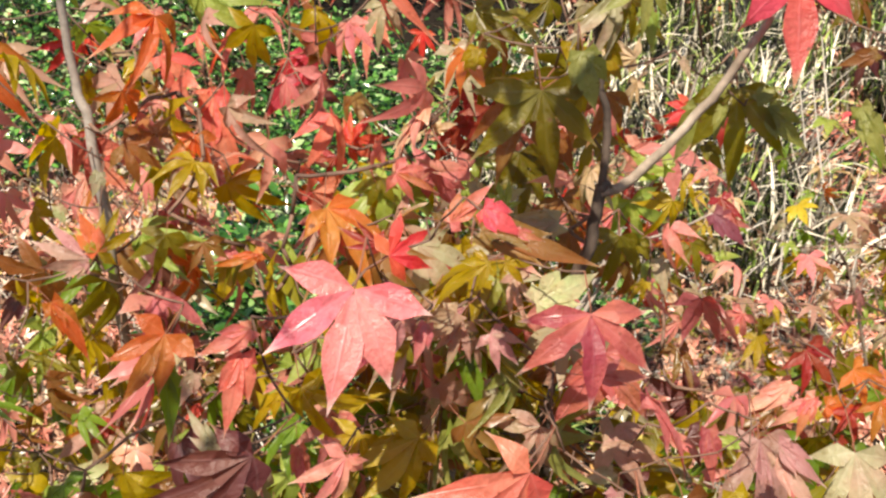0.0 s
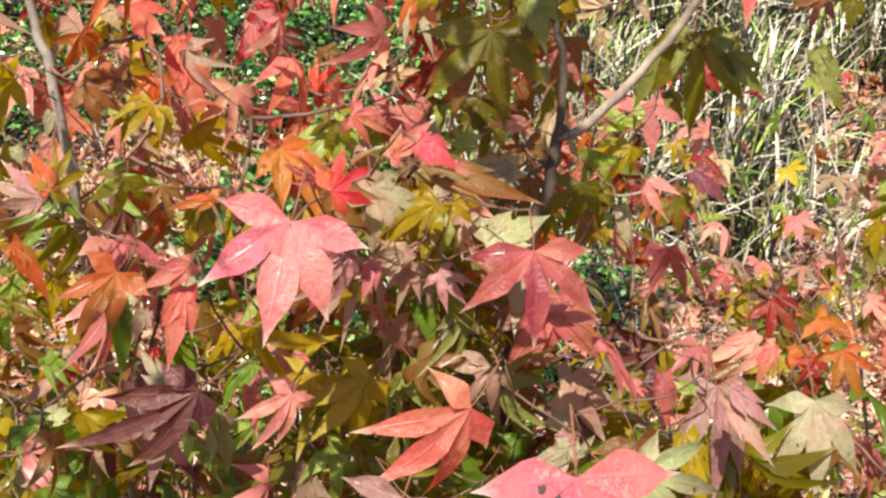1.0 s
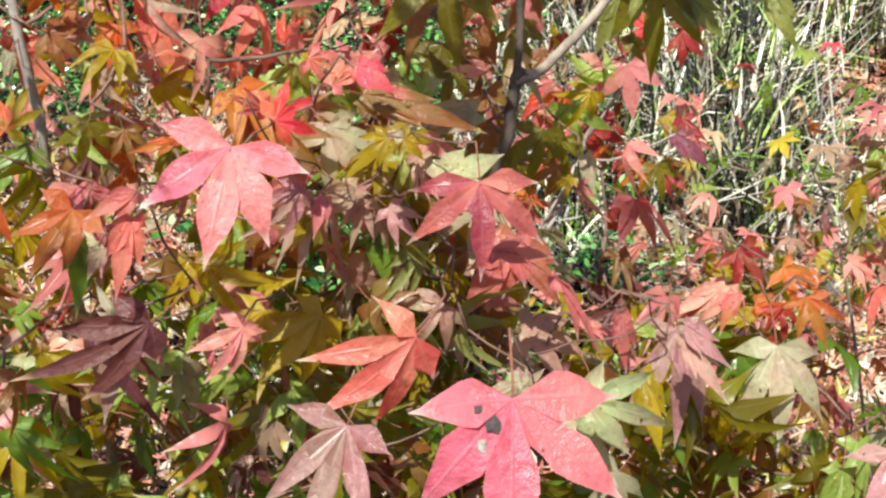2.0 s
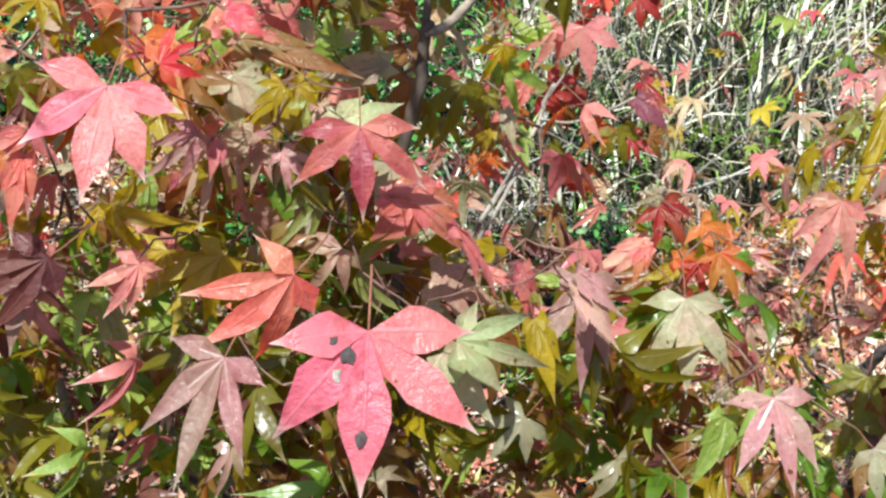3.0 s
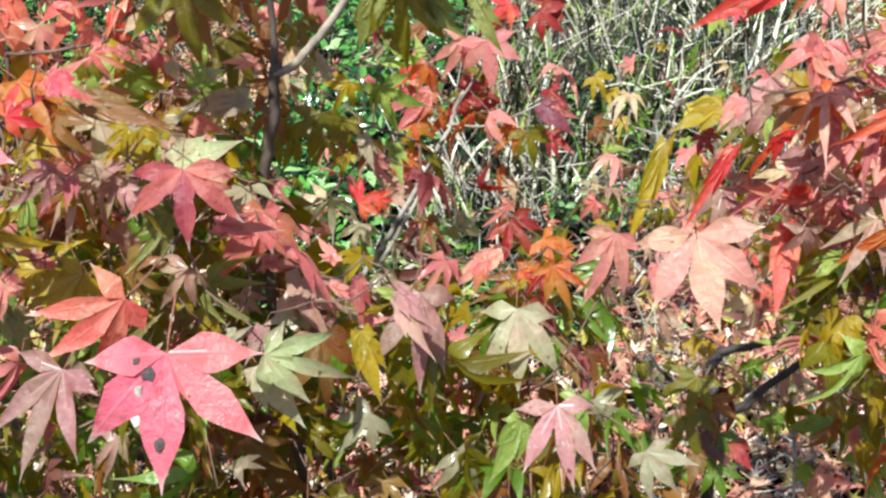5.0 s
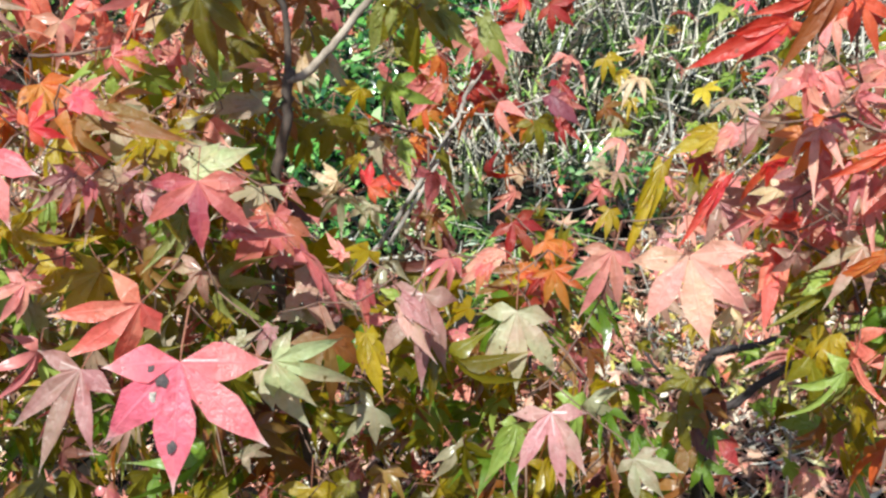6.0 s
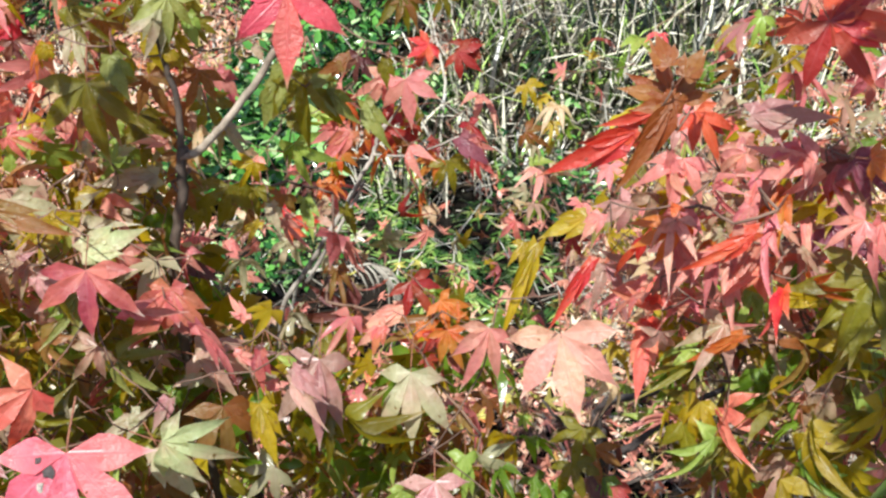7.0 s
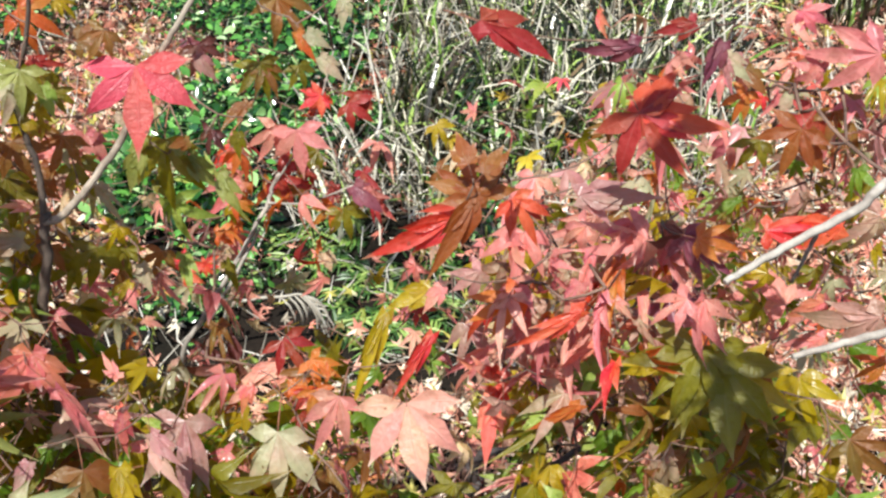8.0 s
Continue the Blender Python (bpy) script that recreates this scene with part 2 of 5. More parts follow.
# ---------------------------------------------------------------- maple leaves
LOBES = ((0, 1.0), (46, 0.86), (-46, 0.86), (90, 0.62), (-90, 0.62))
STATIONS = (0.30, 0.42, 0.55, 0.68, 0.81, 0.92, 1.0)
WIDTHS = (0.102, 0.132, 0.140, 0.110, 0.060, 0.022, 0.0)
FOLDED = ((0, 1.0), (26, 0.62), (-26, 0.62), (70, 0.30), (-70, 0.30))  # a leaf folded shut, its side lobes laid along the middle one
HANGING = ((0, 1.0), (37, 0.84), (-37, 0.84), (80, 0.48), (-80, 0.48))  # lobes gathered downwards
PETIOLE_END = Vector((0.0, -0.42, -0.16))


def leaf_shape(seed, droop, fold, curl, slim=1.0, plan=LOBES):
    """One maple blade of unit length: seven pointed lobes, each folded along its midrib, on a thin stalk. The stalk joins at the origin."""
    rnd = random.Random(seed)
    bm = bmesh.new()
    uv = bm.loops.layers.uv.new("UVMap")
    tone = bm.loops.layers.uv.new("Lobe")
    tones = {}
    coords = {}
    waves = [rnd.uniform(0, 6.28) for _ in range(4)]

    def vert(x, y, lift, u, v):
        r2 = x * x + y * y
        z = -droop * r2 + lift - curl * x * x
        z += 0.020 * math.sin(7 * x + waves[0]) * math.sin(6 * y + waves[1]) + 0.008 * math.sin(17 * y + waves[2]) * math.sin(15 * x + waves[3])
        b = bm.verts.new((x, y, z))
        coords[b] = (u, v)
        return b

    lobes = []
    for angle, length in plan:
        bend = rnd.uniform(-7, 7)
        lobes.append((radians(angle + bend), length * rnd.uniform(0.9, 1.08) * 1.0))
    order = sorted(lobes)
    centre = vert(0, 0, 0.0, 0, 0)
    sinus = []
    for (a, la), (b, lb) in zip(order, order[1:]):
        m, r = (a + b) / 2, 0.27 * min(la, lb) + 0.045
        sinus.append(vert(math.sin(m) * r, math.cos(m) * r, 0.01, 0.25, 0.9))
    first, last = order[0][0] - 0.45, order[-1][0] + 0.45
    ends = [vert(math.sin(a) * 0.07, math.cos(a) * 0.07, 0.0, 0.2, 0.9) for a in (first, last)]
    gaps = [ends[0]] + sinus + [ends[1]]
    rnd_tone = [random.Random(seed * 31 + k).random() for k in range(len(order))]
    for k, (a, length) in enumerate(order):
        sway = rnd.uniform(-0.10, 0.10)
        twist = rnd.uniform(-0.03, 0.03)
        dip = rnd.uniform(-0.06, 0.10)
        wide = 0.72 + 0.28 * min(1.0, length / 0.7)
        left, mid, right = [gaps[k]], [centre], [gaps[k + 1]]
        inner = max(gaps[k].co.xy.length, gaps[k + 1].co.xy.length)
        for s, w in zip(STATIONS, WIDTHS):
            y = s * length
            if y < inner * 1.02:
                continue
            x = sway * s * s * length
            w = w * wide * slim * (1 + rnd.uniform(-0.13, 0.13))
            ca, sa = math.cos(a), math.sin(a)
            place = lambda px, py: (px * ca + py * sa, -px * sa + py * ca)
            down = -dip * s ** 3
            mid.append(vert(*place(x, y), down, s, 0.0))
            if w > 0:
                left.append(vert(*place(x - w, y - 0.03), fold * w + twist * s + down, s, 1.0))
                right.append(vert(*place(x + w, y - 0.03), fold * w - twist * s + down, s, 1.0))
        faces = []
        n = len(left)
        for i in range(n - 1):
            if i == 0:
                faces += [(centre, left[0], left[1]), (centre, left[1], mid[1]), (centre, mid[1], right[1]), (centre, right[1], right[0])]
            else:
                faces += [(left[i], left[i + 1], mid[i + 1], mid[i]), (mid[i], mid[i + 1], right[i + 1], right[i])]
        faces += [(left[n - 1], mid[n], mid[n - 1]), (mid[n - 1], mid[n], right[n - 1])]
        for f in faces:
            face = bm.faces.new(f[::-1])
            face.normal_update()
            if face.normal.z < 0:
                face.normal_flip()
            face.smooth = True
            tones[face] = (k * 0.37, rnd_tone[k])
        for face in list(tones)[-len(faces):][:4]:
            face.smooth = False
    for face in bm.faces:
        for loop in face.loops:
            loop[uv].uv = coords[loop.vert]
            loop[tone].uv = tones[face]
    mesh = bpy.data.meshes.new("leaf")
    bm.to_mesh(mesh)
    bm.free()
    mesh.materials.append(PINK)
    return mesh


def stalk_shape():
    """The thin stalk of a leaf, from under the blade to the twig, in the blade's unit lengths."""
    bm = bmesh.new()
    e = PETIOLE_END
    tube(bm, [(0, 0.04, -0.014), (0, -0.12, -0.030), (e.x * 0.7, e.y * 0.65, e.z * 0.6), tuple(e)], [0.007, 0.008, 0.008, 0.010], 5)
    mesh = bpy.data.meshes.new("stalk")
    bm.to_mesh(mesh)
    bm.free()
    smooth(mesh)
    mesh.materials.append(PETIOLE)
    return mesh


STALK = stalk_shape()
SHAPES = [leaf_shape(11 + k, *form) for k, form in enumerate((
    (0.20, 0.20, 0.00, 1.0), (0.26, 0.30, 0.05, 0.9), (0.14, 0.25, -0.05, 1.0), (0.34, 0.35, 0.12, 0.85), (0.20, 0.45, 0.10, 0.8),
    (0.42, 0.25, 0.20, 0.9), (0.10, 0.35, 0.02, 0.95), (0.30, 0.55, 0.25, 0.8), (0.24, 0.15, -0.08, 1.05), (0.38, 0.40, -0.04, 0.85),
    (0.55, 0.60, 0.35, 0.75), (0.48, 0.50, 0.50, 0.8),
    (0.24, 0.30, 0.0, 1.05, FOLDED), (0.40, 0.45, 0.2, 0.95, FOLDED),
    (0.90, 0.60, 0.30, 0.9), (0.65, 0.50, 0.95, 0.9), (1.10, 0.40, 0.50, 1.0), (0.60, 0.80, 0.70, 0.85), (0.80, 0.30, -0.50, 0.95),
    (0.34, 0.40, 0.15, 0.76, HANGING), (0.42, 0.30, 0.30, 0.84, HANGING), (0.28, 0.55, 0.05, 0.70, HANGING), (0.50, 0.45, -0.10, 0.80, HANGING)))]


class Tree:
    """A young maple: a trunk from the ground, twigs to every leaf, and the leaves."""

    def __init__(self, label, stems, bark=None):
        base = Vector(stems[0][0][0])
        self.root = tagged(new("maple_tree"), label, "tree", "young maples")
        self.root.location = base
        self.stems, self.ends, self.bark = stems, [], bark or BARK
        self.count = 0
        self.mass = []


LIT = []  # leaves that hang free in the sun


def leaf(tree, place, turn, size, material, wide=1.0, shape=None):
    """One leaf of a tree: where its stalk joins the blade, its turn in degrees, the length of its middle lobe, and how far it is spread."""
    k = tree.count % 10 if shape is None else shape
    tree.count += 1
    mesh = SHAPES[k % len(SHAPES)]
    ob = new("leaf", mesh)
    ob.parent = tree.root
    m = Matrix.LocRotScale(Vector(place) - tree.root.location, Euler([radians(a) for a in turn]), (size * wide, size, size))
    ob.matrix_basis = m
    stalk = new("stalk", STALK)
    stalk.parent = ob
    ob.material_slots[0].link = "OBJECT"
    ob.material_slots[0].material = material
    tree.ends.append(m @ PETIOLE_END)
    if shape is None or shape in (0, 2, 3, 6, 8):
        LIT.append(tree.root.location + m @ Vector((0, 0.4, -0.04)))
    return ob


def grow(tree):
    """Trunk and twigs: each leaf stalk is joined to the nearest wood, the thickness follows what a twig carries."""
    rnd = random.Random(5)
    base = tree.root.location
    nodes, parent, carried, fixed = [], [], [], []
    for stem, radius, tip, *bark in tree.stems:
        pts = [p - base for p in curve_points(stem, 6)]
        bm = bmesh.new()
        n = len(pts)
        tube(bm, [p + Vector((rnd.uniform(-1, 1), rnd.uniform(-1, 1), 0)) * radius * 0.25 for p in pts],
             [radius + (tip - radius) * i / (n - 1) for i in range(n)], 9)
        part("trunk" if stem is tree.stems[0][0] else "limb", bm, bark[0] if bark else tree.bark, tree.root)
        for p in pts:
            if p.z + base.z > 0.55:
                nodes.append(p), parent.append(-1), carried.append(0), fixed.append(True)
    left = list(tree.ends)
    near = [min((((e - p).length, i) for i, p in enumerate(nodes))) for e in left]
    while left:
        k = min(range(len(left)), key=lambda j: near[j][0])
        e, (_, i) = left.pop(k), near.pop(k)
        # a bend half-way, so that twigs do not run straight
        a = nodes[i]
        j = len(nodes)
        if (e - a).length > 0.03:
            mid = (a + e) / 2 + Vector((rnd.uniform(-1, 1), rnd.uniform(-1, 1), rnd.uniform(-1.2, 0.2))) * (e - a).length * 0.10
            nodes.append(mid), parent.append(i), carried.append(0), fixed.append(False)
            i, j = j, j + 1
        nodes.append(e), parent.append(i), carried.append(1), fixed.append(False)
        for q, x in enumerate(left):
            for w in ((j - 1, j) if parent[j] == j - 1 else (j,)):
                d = (x - nodes[w]).length
                if d < near[q][0]:
                    near[q] = (d, w)
    for i in range(len(nodes) - 1, -1, -1):
        if parent[i] >= 0:
            carried[parent[i]] += carried[i]
    bm = bmesh.new()
    for i, p in enumerate(nodes):
        if parent[i] >= 0:
            a = nodes[parent[i]]
            r0 = 0.0004 + 0.00011 * math.sqrt(min(carried[parent[i]], carried[i] + 2, 60))
            r1 = 0.0004 + 0.00011 * math.sqrt(min(carried[i], 60))
            m = (a + p) / 2 + Vector((0, 0, -0.04 * (p - a).length))
            tube(bm, [a, m, p], [r0, (r0 + r1) / 2, r1], 5)
    tagged(part("twig", bm, TWIG, tree.root), kind="stuff")


# ---------------------------------------------------------------- ground
def ground_height(x, y):
    rise = max(0.0, y - 3.4)
    return 0.30 * rise * rise / (rise + 1.6) + 0.04 * noise.noise(Vector((x * 0.8, y * 0.8, 0))) + 0.02 * noise.noise(Vector((x * 3.1, y * 3.1, 4)))


def build_ground():
    bm = bmesh.new()
    xs = [-300, -120, -50, -25, -15] + [-10 + 0.25 * i for i in range(81)] + [15, 25, 50, 120, 300]
    ys = [-300, -120, -50, -20, -8, -4, -2] + [-1 + 0.25 * i for i in range(70)] + [20, 26, 40, 80, 160, 300]
    grid = [[bm.verts.new((x, y, ground_height(x, min(y, 20)))) for y in ys] for x in xs]
    for a, b in zip(grid, grid[1:]):
        for i in range(len(ys) - 1):
            bm.faces.new((a[i], b[i], b[i + 1], a[i + 1])).smooth = True
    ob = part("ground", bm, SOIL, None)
    tagged(ob, "leaf-strewn soil of a sunny slope, near-black with shade put into its colour", "ground", kind="structure")


build_ground()


def stuff(name, verts, faces, material, label, category):
    mesh = bpy.data.meshes.new(name)
    mesh.from_pydata(verts, [], faces)
    mesh.materials.append(material)
    ob = new(name, mesh)
    return tagged(ob, label, category, kind="stuff")


def flat_leaf(verts, faces, place, turn, size, rnd):
    """A small maple leaf for the litter: five pointed lobes round a raised middle."""
    m = Matrix.LocRotScale(place, turn, (size, size, size))
    k = len(verts)
    verts.append(tuple(m @ Vector((0, 0, 0.08))))
    ring = []
    for i, (a, r) in enumerate(((-100, 0.75), (-70, 0.3), (-48, 0.95), (-24, 0.34), (0, 1.05), (24, 0.34), (48, 0.95), (70, 0.3), (100, 0.75), (140, 0.22), (-140, 0.22))):
        a = radians(a + rnd.uniform(-6, 6))
        verts.append(tuple(m @ Vector((math.sin(a) * r, math.cos(a) * r, rnd.uniform(-0.5, 0.35) * r))))
        ring.append(k + 1 + i)
    for i in range(len(ring)):
        faces.append((k, ring[i], ring[(i + 1) % len(ring)]))


def litter(patches):
    """Fallen leaves in drifts with ragged edges, thinning out over the soil."""
    rnd = random.Random(21)
    verts, faces = [], []
    for cx, cy, rx, ry, count in patches:
        for _ in range(count):
            a, r = rnd.uniform(0, 6.28), math.sqrt(rnd.random()) * (1 + 0.25 * rnd.gauss(0, 1))
            x, y = cx + rx * r * math.cos(a), cy + ry * r * math.sin(a)
            if -0.42 < x < 0.38 and 1.76 < y < 2.55 and rnd.random() < 0.86:  # most litter left out here, so the blackened soil reads as shade
                continue
            z = ground_height(x, y) + rnd.uniform(0.008, 0.045)
            flat_leaf(verts, faces, Vector((x, y, z)), Euler((rnd.gauss(0, 0.7), rnd.gauss(0, 0.7), rnd.uniform(0, 6.28))), rnd.uniform(0.020, 0.040), rnd)
    stuff("leaf_litter", verts, faces, LITTER, "fallen red, orange and tan maple leaves lying on the slope", "leaf litter")


def fallen_twigs(patches):
    """Thin dry twigs and stalks, some lying and some still standing among the litter."""
    rnd = random.Random(77)
    verts, faces = [], []
    for x0, x1, y0, y1, count, rise, reach in patches:
        for _ in range(count):
            x, y = rnd.uniform(x0, x1), rnd.uniform(y0, y1)
            a, lift = rnd.uniform(0, 6.28), rnd.uniform(0, rise)
            length, r = rnd.uniform(0.05, 0.18) * reach, rnd.uniform(0.0011, 0.0026) * reach ** 0.4
            p = Vector((x, y, ground_height(x, y) + 0.01))
            d = Vector((math.cos(a) * math.cos(lift), math.sin(a) * math.cos(lift), math.sin(lift)))
            bend = Vector((rnd.gauss(0, 0.02), rnd.gauss(0, 0.02), rnd.gauss(0, 0.015))) * reach
            side = d.cross(Vector((0, 0, 1))).normalized()
            up = side.cross(d)
            k = len(verts)
            for t, w in ((0, 1.0), (0.5, 0.9), (1, 0.4)):
                c = p + d * length * t + bend * 4 * t * (1 - t)
                for j in range(4):
                    verts.append(tuple(c + (side * math.cos(j * 1.571) + up * math.sin(j * 1.571)) * r * w))
            for t in range(2):
                for j in range(4):
                    faces.append((k + 4 * t + j, k + 4 * t + (j + 1) % 4, k + 4 * t + 4 + (j + 1) % 4, k + 4 * t + 4 + j))
            faces.append((k + 8, k + 9, k + 10, k + 11))
    stuff("fallen_twigs", verts, faces, DEAD, "thin pale dry twigs and stalks among the litter", "twigs")


def grass(patches):
    """Clumps of long arching blades, green among dry straw, near-black ones for shaded gaps."""
    rnd = random.Random(31)
    verts, faces = [], []
    for x0, x1, y0, y1, clumps, blades, height, width in patches:
        for _ in range(clumps):
            cx, cy = rnd.uniform(x0, x1), rnd.uniform(y0, y1)
            lean = rnd.uniform(0, 6.28)
            for _ in range(blades):
                a = rnd.uniform(0, 6.28)
                bx, by = cx + rnd.gauss(0, 0.04), cy + rnd.gauss(0, 0.04)
                h = height * rnd.uniform(0.45, 1.15)
                out = h * rnd.uniform(0.08, 0.68)
                w = width * rnd.uniform(0.4, 1.05) / 2
                dx, dy = math.cos(a) + 0.3 * math.cos(lean), math.sin(a) + 0.3 * math.sin(lean)
                sx, sy = -dy, dx
                base = ground_height(bx, by) - 0.02
                k = len(verts)
                for i in range(6):
                    t = i / 5
                    px, py = bx + dx * out * t ** 1.7, by + dy * out * t ** 1.7
                    pz = base + h * (t - 0.42 * t ** 3 * (out / h + 0.4))
                    ww = w * (1 - t ** 2.2) + 0.0004
                    verts.append((px - sx * ww, py - sy * ww, pz))
                    verts.append((px + sx * ww, py + sy * ww, pz + ww * 0.5))
                for i in range(5):
                    faces.append((k + 2 * i, k + 2 * i + 1, k + 2 * i + 3, k + 2 * i + 2))
    stuff("tall_grass", verts, faces, GRASS, "tall arching grass, green blades among dry straw, near-black blades as shaded gaps", "grass")


def shrub(place, radius, height, count, leaf_size, seed, label):
    """A low evergreen bush: stems from one foot and a crown of separate pointed leaves with gaps."""
    rnd = random.Random(seed)
    root = tagged(new("shrub"), label, "shrub", "evergreen shrubs")
    root.location = (place[0], place[1], ground_height(*place))
    tips = []
    for _ in range(16):
        bm = bmesh.new()
        a, r = rnd.uniform(0, 6.28), radius * math.sqrt(rnd.uniform(0.02, 1))
        top = Vector((math.cos(a) * r, math.sin(a) * r, height * (1 - 0.45 * (r / radius) ** 2) * rnd.uniform(0.7, 1.0)))
        mid = top * 0.5 + Vector((0, 0, height * 0.12))
        pts = curve_points([(rnd.gauss(0, 0.03), rnd.gauss(0, 0.03), -0.03), mid, top], 4)
        tube(bm, pts, [0.007 - 0.005 * i / (len(pts) - 1) for i in range(len(pts))], 5)
        tips += [pts[-1], pts[-2], pts[-3], pts[-4]]
        part("stem", bm, BARK, root)
    verts, faces = [], []
    for _ in range(count):
        c = rnd.choice(tips) + Vector((rnd.gauss(0, 1), rnd.gauss(0, 1), rnd.gauss(0, 0.8))) * radius * 0.20
        if c.z < 0.05:
            c.z = rnd.uniform(0.05, 0.3)
        s = leaf_size * rnd.uniform(0.6, 1.2)
        m = Matrix.LocRotScale(c, Euler((rnd.gauss(0.3, 0.5), rnd.gauss(0, 0.5), rnd.uniform(0, 6.28))), (s, s, s))
        k = len(verts)
        for x, y, z in ((0, 0, 0), (0.24, 0.35, 0.07), (0.20, 0.68, 0.05), (0, 1, -0.08), (-0.20, 0.68, 0.05), (-0.24, 0.35, 0.07), (0, 0.5, 0)):
            verts.append(tuple(m @ Vector((x, y, z))))
        faces += [(k, k + 1, k + 6), (k + 1, k + 2, k + 6), (k + 2, k + 3, k + 6), (k + 3, k + 4, k + 6), (k + 4, k + 5, k + 6), (k + 5, k, k + 6)]
    mesh = bpy.data.meshes.new("foliage")
    mesh.from_pydata(verts, [], faces)
    mesh.polygons.foreach_set("use_smooth", [True] * len(faces))
    tagged(part_mesh("foliage", mesh, SHRUB, root), kind="stuff")



def fern(place, fronds, length, seed, material, label, spread=1.0):
    """A fern: arching fronds from one crown, each a midrib with tapering pinnae on both sides."""
    rnd = random.Random(seed)
    root = tagged(new("fern"), label, "fern", "ferns")
    root.location = (place[0], place[1], ground_height(*place))
    for f in range(fronds):
        a = 6.28 * f / fronds + rnd.uniform(-0.4, 0.4)
        size = length * rnd.uniform(0.75, 1.1)
        out = Vector((math.cos(a), math.sin(a), 0))
        side = Vector((-out.y, out.x, 0))
        path = [out * (0.02 + size * 0.85 * t * spread) + Vector((0, 0, size * (0.75 * t - 0.62 * t * t))) for t in (i / 18 for i in range(19))]
        bm = bmesh.new()
        tube(bm, path[::2], [0.0025 * (1 - 0.8 * i / 9) for i in range(10)], 5)
        for i in range(5, 19, 3):
            t = i / 18
            reach = size * 0.30 * math.sin(math.pi * min(1, 0.18 + 0.82 * t)) ** 0.8 + 0.01
            for s in (-1, 1):
                root_p = path[i]
                tip = root_p + side * s * reach + out * reach * rnd.uniform(0.1, 0.9) + Vector((0, 0, -reach * rnd.uniform(0.0, 0.7)))
                w = size * 0.052
                mid = (root_p + tip) / 2 + Vector((0, 0, reach * 0.08))
                vs = [bm.verts.new(p) for p in (root_p - out * w * 0.6, root_p + out * w * 0.6, mid + out * w, tip, mid - out * w)]
                bm.faces.new(vs if s > 0 else vs[::-1])
        part("frond", bm, material, root)


def dead_frond():
    """A dry grey frond bent over, its shrivelled pinnae curling down beside the midrib."""
    rnd = random.Random(8)
    root = tagged(new("dead_frond"), "dry grey fern frond bent over above the litter", "frond")
    root.location = (-0.10, 1.83, 0.0)
    path = curve_points([(-0.100, 0.050, 0.000), (-0.057, 0.000, 0.164), (-0.002, 0.000, 0.196), (0.062, 0.000, 0.207), (0.097, 0.000, 0.215), (0.116, 0.000, 0.200), (0.127, 0.000, 0.163), (0.127, 0.000, 0.102)], 9)
    bm = bmesh.new()
    n = len(path)
    tube(bm, path, [0.0042 - 0.0026 * i / (n - 1) for i in range(n)], 6)
    part("midrib", bm, DEAD, root)
    bm = bmesh.new()
    for i in range(int(n * 0.42), n - 6, 3):
        for s in (-1, 1):
            p = path[i]
            reach = rnd.uniform(0.055, 0.085) * (1 - 0.4 * (i - n / 2) / n)
            drop = [p, p + Vector((0.30 * reach, s * 0.010, -0.22 * reach)), p + Vector((0.46 * reach, s * 0.014, -0.60 * reach)), p + Vector((0.44 * reach, s * 0.012, -reach))]
            tube(bm, drop, [0.0016, 0.0022, 0.0018, 0.0004], 4)
    tagged(part("pinnae", bm, DEAD, root), kind="stuff")


def thicket(tree, low, high, count, palette, seed, size=(0.036, 0.064), tilt=44, wide=(0.45, 1.0), more=0, overhead=False, heading=(170, 75), folded=False):
    """Leaves by chance within a stretch of a tree's crown, hanging with their tips down; 'more' adds leaves to the crown's joined inner foliage."""
    rnd = random.Random(seed)
    for k in range(count + more):
        place = [rnd.uniform(a, b) for a, b in zip(low, high)]
        turn = (-rnd.gauss(tilt, 30), rnd.gauss(0, 36), rnd.gauss(*heading))
        in_the_way = False
        for c in () if overhead else LIT:
            v = Vector(place) - c
            s = v.dot(SUN_DIR)
            if -0.02 < s < 0.4 and (v - SUN_DIR * s).length < 0.042:
                in_the_way = True
                break
        scale, material, spread, shape = rnd.uniform(*size), rnd.choice(palette), rnd.uniform(*wide), rnd.choice((12, 13) if folded else (4, 5, 7, 10, 11, 12, 13, 14, 15, 16, 17, 18, 19, 20, 21, 22))
        if in_the_way:
            continue
        if k < count:
            leaf(tree, place, turn, scale, material, spread, shape)
        else:
            m = Matrix.LocRotScale(Vector(place) - tree.root.location, Euler([radians(a) for a in turn]), (scale * spread, scale, scale))
            tree.mass.append((shape, m, material, rnd.uniform(0, 9)))
            if k % 3 == 0:
                tree.ends.append(m @ PETIOLE_END)


